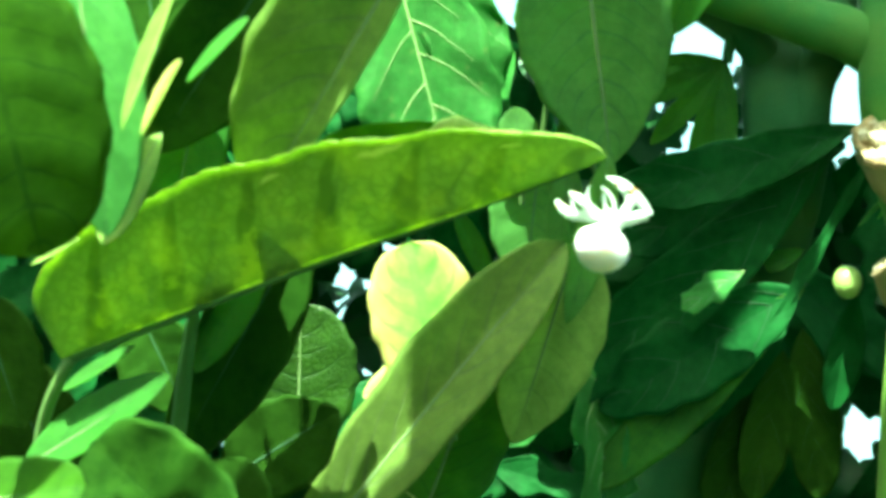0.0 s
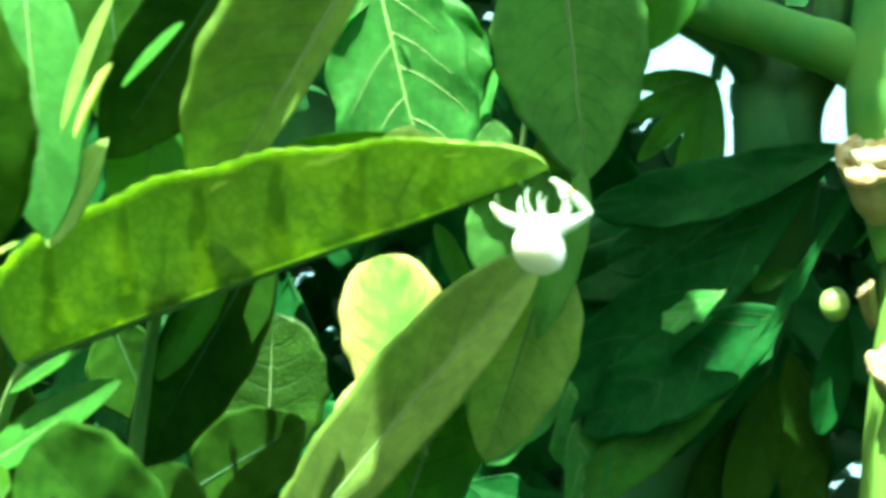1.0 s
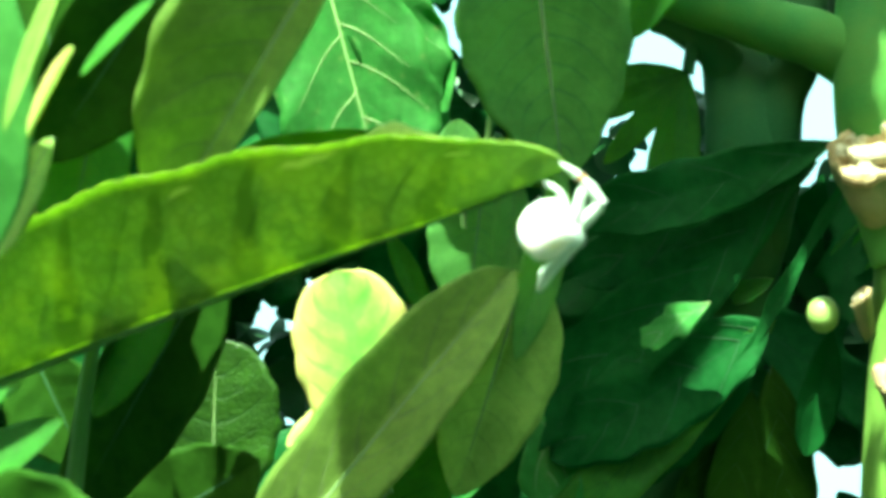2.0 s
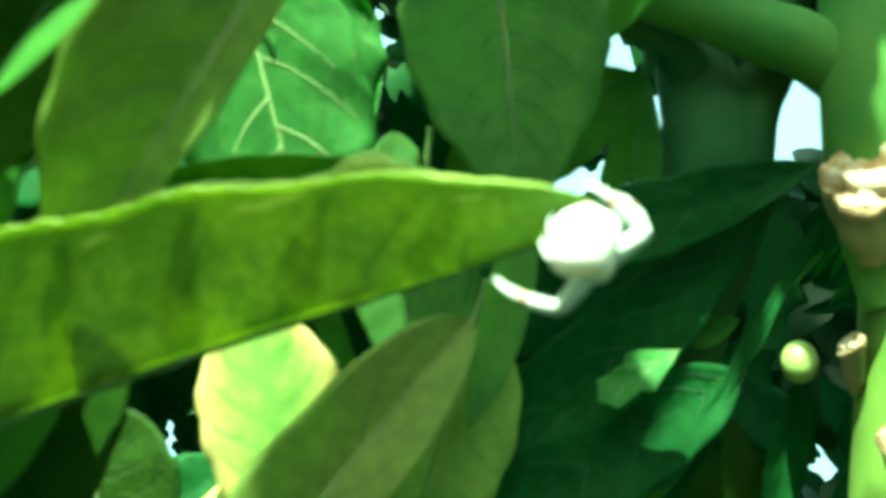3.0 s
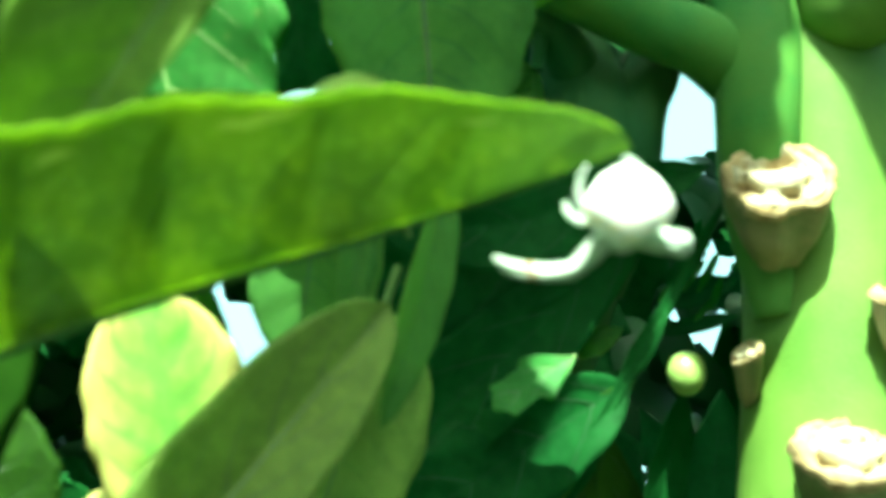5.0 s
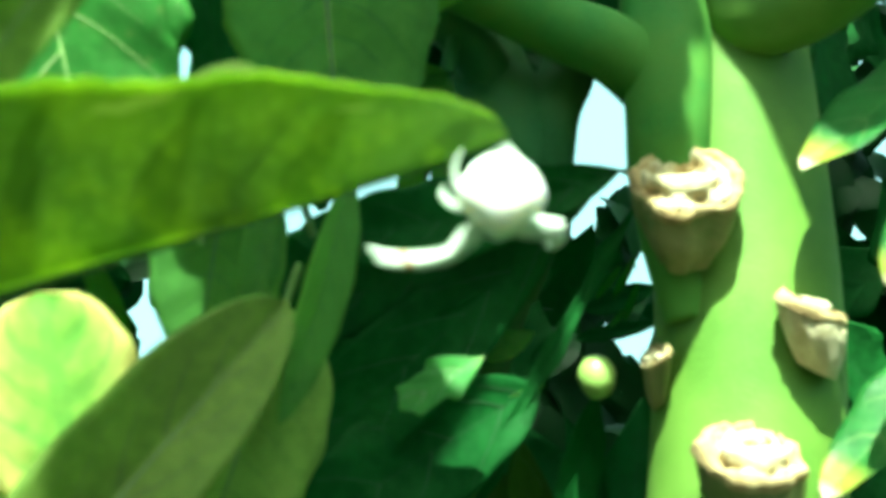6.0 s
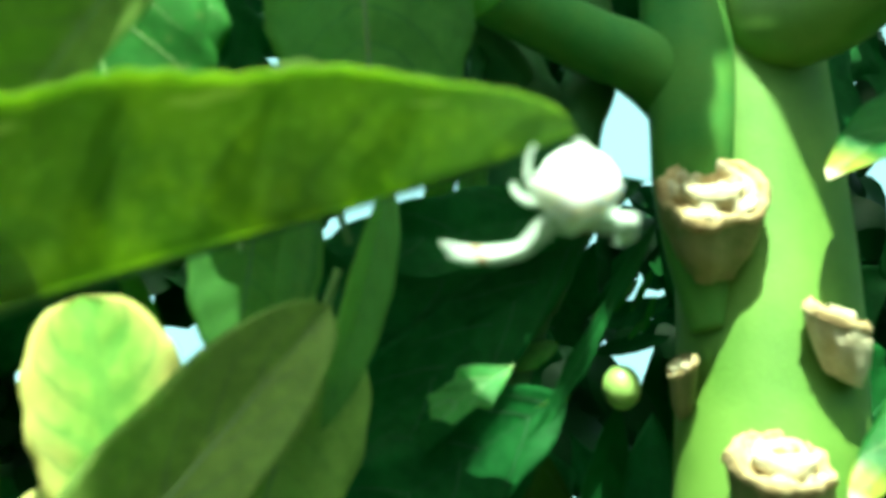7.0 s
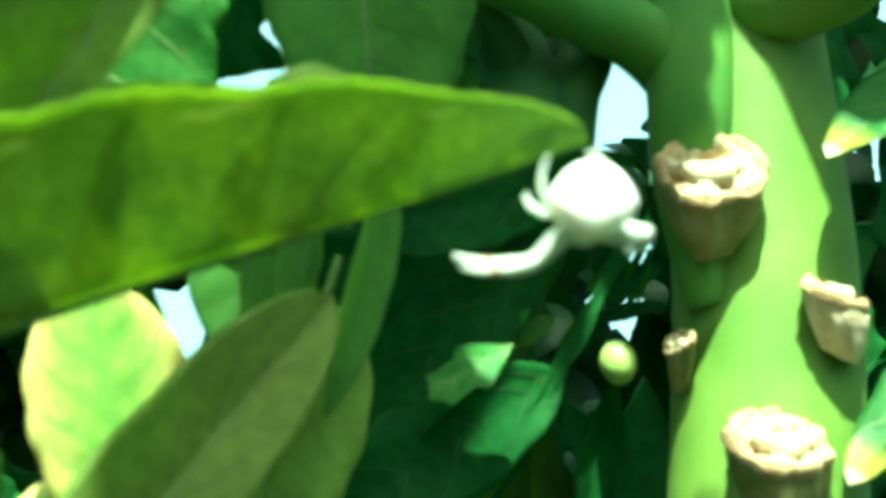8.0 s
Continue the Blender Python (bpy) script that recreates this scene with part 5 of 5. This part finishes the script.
    walk(legs[3][0], [
        (0.00, pose(-0.00190, 0.00540, -0.00120, 70.1, 44.2, 142.1)),
        (0.50, pose(-0.00190, 0.00540, -0.00120, 26.1, 49.6, 128.4)),
        (1.00, pose(-0.00190, 0.00540, -0.00120, -19.6, 46.7, 112.8)),
        (2.00, pose(-0.00190, 0.00540, -0.00120, 2.1, 50.7, 97.3)),
        (2.35, pose(-0.00190, 0.00540, -0.00120, 142.4, 80.4, -125.3)),
        (3.00, pose(-0.00190, 0.00540, -0.00120, 142.4, 80.4, -125.3)),
        (3.50, pose(-0.00190, 0.00540, -0.00120, 44.5, 49.0, 106.4)),
        (4.00, pose(-0.00190, 0.00540, -0.00120, 36.2, 50.4, 107.1)),
        (5.50, pose(-0.00190, 0.00540, -0.00120, 20.7, 32.7, 115.7)),
        (8.00, pose(-0.00190, 0.00540, -0.00120, 20.7, 32.7, 115.7)),
    ])
    walk(legs[3][1], [
        (0.00, pose(-0.00000, 0.00570, 0.00000, 0.0, -0.0, -102.4)),
        (1.00, pose(-0.00000, 0.00570, 0.00000, -0.0, -0.0, -58.8)),
        (2.30, pose(0.00000, 0.00570, -0.00000, 0.0, -0.0, -87.7)),
        (2.65, pose(0.00000, 0.00570, 0.00000, 0.0, -0.0, -56.0)),
        (3.00, pose(0.00000, 0.00570, -0.00000, 0.0, -0.0, -87.7)),
        (3.50, pose(0.00000, 0.00570, -0.00000, -0.0, -0.0, -93.6)),
        (4.00, pose(0.00000, 0.00570, 0.00000, -0.0, 0.0, -113.4)),
        (5.50, pose(0.00000, 0.00570, 0.00000, 0.0, -0.0, -117.4)),
        (8.00, pose(0.00000, 0.00570, 0.00000, 0.0, -0.0, -117.4)),
    ])
    walk(legs[4][0], [
        (0.00, pose(0.00180, 0.00450, -0.00140, 165.0, 9.2, -156.5)),
        (0.33, pose(0.00180, 0.00450, -0.00140, -172.1, -44.1, -151.4)),
        (0.67, pose(0.00180, 0.00450, -0.00140, -41.3, -74.1, 96.1)),
        (1.00, pose(0.00180, 0.00450, -0.00140, 5.5, -22.5, 69.5)),
        (1.65, pose(0.00180, 0.00450, -0.00140, -17.2, -24.3, 123.7)),
        (2.30, pose(0.00180, 0.00450, -0.00140, -32.1, -8.9, 173.0)),
        (3.00, pose(0.00180, 0.00450, -0.00140, -43.0, 29.0, -173.3)),
        (3.50, pose(0.00180, 0.00450, -0.00140, -58.2, 40.8, 166.1)),
        (4.00, pose(0.00180, 0.00450, -0.00140, -25.5, 36.1, -121.9)),
        (5.50, pose(0.00180, 0.00450, -0.00140, -26.7, 33.0, -127.3)),
        (8.00, pose(0.00180, 0.00450, -0.00140, -26.7, 33.0, -127.3)),
    ])
    walk(legs[4][1], [
        (0.00, pose(0.00000, 0.00360, 0.00000, 0.0, 0.0, -15.1)),
        (1.00, pose(0.00000, 0.00360, -0.00000, 0.0, -0.0, -13.3)),
        (2.30, pose(0.00000, 0.00360, -0.00000, -0.0, 0.0, -23.8)),
        (3.00, pose(-0.00000, 0.00360, -0.00000, -0.0, 0.0, -40.4)),
        (3.50, pose(0.00000, 0.00360, -0.00000, 0.0, -0.0, -36.2)),
        (4.00, pose(-0.00000, 0.00360, 0.00000, 0.0, -0.0, -73.8)),
        (5.50, pose(-0.00000, 0.00360, 0.00000, 0.0, -0.0, -49.4)),
        (8.00, pose(-0.00000, 0.00360, 0.00000, 0.0, -0.0, -49.4)),
    ])
    walk(legs[5][0], [
        (0.00, pose(0.00170, 0.00380, -0.00140, 25.2, -61.1, 15.6)),
        (1.00, pose(0.00170, 0.00380, -0.00140, 10.4, -23.9, 55.2)),
        (1.43, pose(0.00170, 0.00380, -0.00140, -9.9, -28.4, 101.6)),
        (1.87, pose(0.00170, 0.00380, -0.00140, -27.3, -18.5, 145.9)),
        (2.30, pose(0.00170, 0.00380, -0.00140, -32.9, -0.6, -175.8)),
        (2.65, pose(0.00170, 0.00380, -0.00140, -45.3, 30.6, -174.1)),
        (3.00, pose(0.00170, 0.00380, -0.00140, -65.9, 61.1, 175.5)),
        (3.50, pose(0.00170, 0.00380, -0.00140, -97.4, 62.8, 144.7)),
        (4.00, pose(0.00170, 0.00380, -0.00140, -152.8, 76.0, 115.5)),
        (5.50, pose(0.00170, 0.00380, -0.00140, -168.9, 77.4, 102.2)),
        (8.00, pose(0.00170, 0.00380, -0.00140, -168.9, 77.4, 102.2)),
    ])
    walk(legs[5][1], [
        (0.00, pose(-0.00000, 0.00340, 0.00000, 0.0, -0.0, -0.9)),
        (1.00, pose(0.00000, 0.00340, 0.00000, 0.0, 0.0, -5.9)),
        (2.30, pose(-0.00000, 0.00340, 0.00000, -0.0, 0.0, -30.3)),
        (3.00, pose(0.00000, 0.00340, 0.00000, 0.0, -0.0, -55.3)),
        (3.50, pose(-0.00000, 0.00340, 0.00000, 0.0, -0.0, -54.9)),
        (4.00, pose(-0.00000, 0.00340, 0.00000, 0.0, 0.0, -70.2)),
        (5.50, pose(0.00000, 0.00340, 0.00000, -0.0, 0.0, -55.8)),
        (8.00, pose(0.00000, 0.00340, 0.00000, -0.0, 0.0, -55.8)),
    ])
    walk(legs[6][0], [
        (0.00, pose(-0.00180, 0.00450, -0.00140, 3.8, 23.9, 92.5)),
        (1.00, pose(-0.00180, 0.00450, -0.00140, -7.3, 19.6, 102.1)),
        (1.43, pose(-0.00180, 0.00450, -0.00140, -20.8, 60.9, 87.3)),
        (1.87, pose(-0.00180, 0.00450, -0.00140, -143.4, 70.7, -36.4)),
        (2.30, pose(-0.00180, 0.00450, -0.00140, -167.8, 30.4, -62.1)),
        (3.00, pose(-0.00180, 0.00450, -0.00140, -126.1, 55.2, 4.4)),
        (3.50, pose(-0.00180, 0.00450, -0.00140, -127.4, 44.3, 8.1)),
        (4.00, pose(-0.00180, 0.00450, -0.00140, -113.6, 47.7, 34.1)),
        (5.50, pose(-0.00180, 0.00450, -0.00140, -139.3, 10.8, -8.7)),
        (8.00, pose(-0.00180, 0.00450, -0.00140, -139.3, 10.8, -8.7)),
    ])
    walk(legs[6][1], [
        (0.00, pose(-0.00000, 0.00360, 0.00000, -0.0, 0.0, -48.4)),
        (1.00, pose(0.00000, 0.00360, 0.00000, 0.0, -0.0, -58.5)),
        (2.30, pose(0.00000, 0.00360, 0.00000, 0.0, 0.0, -28.4)),
        (3.00, pose(-0.00000, 0.00360, 0.00000, 0.0, 0.0, -57.2)),
        (3.50, pose(0.00000, 0.00360, 0.00000, 0.0, -0.0, -59.7)),
        (4.00, pose(0.00000, 0.00360, 0.00000, -0.0, -0.0, -50.7)),
        (5.50, pose(0.00000, 0.00360, 0.00000, 0.0, 0.0, -30.1)),
        (8.00, pose(0.00000, 0.00360, 0.00000, 0.0, 0.0, -30.1)),
    ])
    walk(legs[7][0], [
        (0.00, pose(-0.00170, 0.00380, -0.00140, 11.8, -22.3, 37.0)),
        (1.00, pose(-0.00170, 0.00380, -0.00140, 7.5, -22.7, 64.1)),
        (1.43, pose(-0.00170, 0.00380, -0.00140, -19.4, 27.9, 61.6)),
        (1.87, pose(-0.00170, 0.00380, -0.00140, -90.7, 62.9, 4.0)),
        (2.30, pose(-0.00170, 0.00380, -0.00140, -165.3, 29.7, -57.0)),
        (3.00, pose(-0.00170, 0.00380, -0.00140, -143.9, 52.8, -25.2)),
        (3.50, pose(-0.00170, 0.00380, -0.00140, -113.4, 53.6, 23.4)),
        (4.00, pose(-0.00170, 0.00380, -0.00140, -121.1, 43.3, 25.0)),
        (5.50, pose(-0.00170, 0.00380, -0.00140, -138.0, 3.7, -1.3)),
        (8.00, pose(-0.00170, 0.00380, -0.00140, -138.0, 3.7, -1.3)),
    ])
    walk(legs[7][1], [
        (0.00, pose(-0.00000, 0.00340, 0.00000, 0.0, -0.0, -5.5)),
        (1.00, pose(-0.00000, 0.00340, -0.00000, -0.0, -0.0, -13.0)),
        (2.30, pose(0.00000, 0.00340, 0.00000, 0.0, -0.0, -30.7)),
        (3.00, pose(0.00000, 0.00340, 0.00000, 0.0, -0.0, -59.4)),
        (3.50, pose(0.00000, 0.00340, 0.00000, -0.0, -0.0, -54.4)),
        (4.00, pose(-0.00000, 0.00340, 0.00000, 0.0, -0.0, -42.7)),
        (5.50, pose(0.00000, 0.00340, 0.00000, 0.0, -0.0, -21.4)),
        (8.00, pose(0.00000, 0.00340, 0.00000, 0.0, -0.0, -21.4)),
    ])


motions()
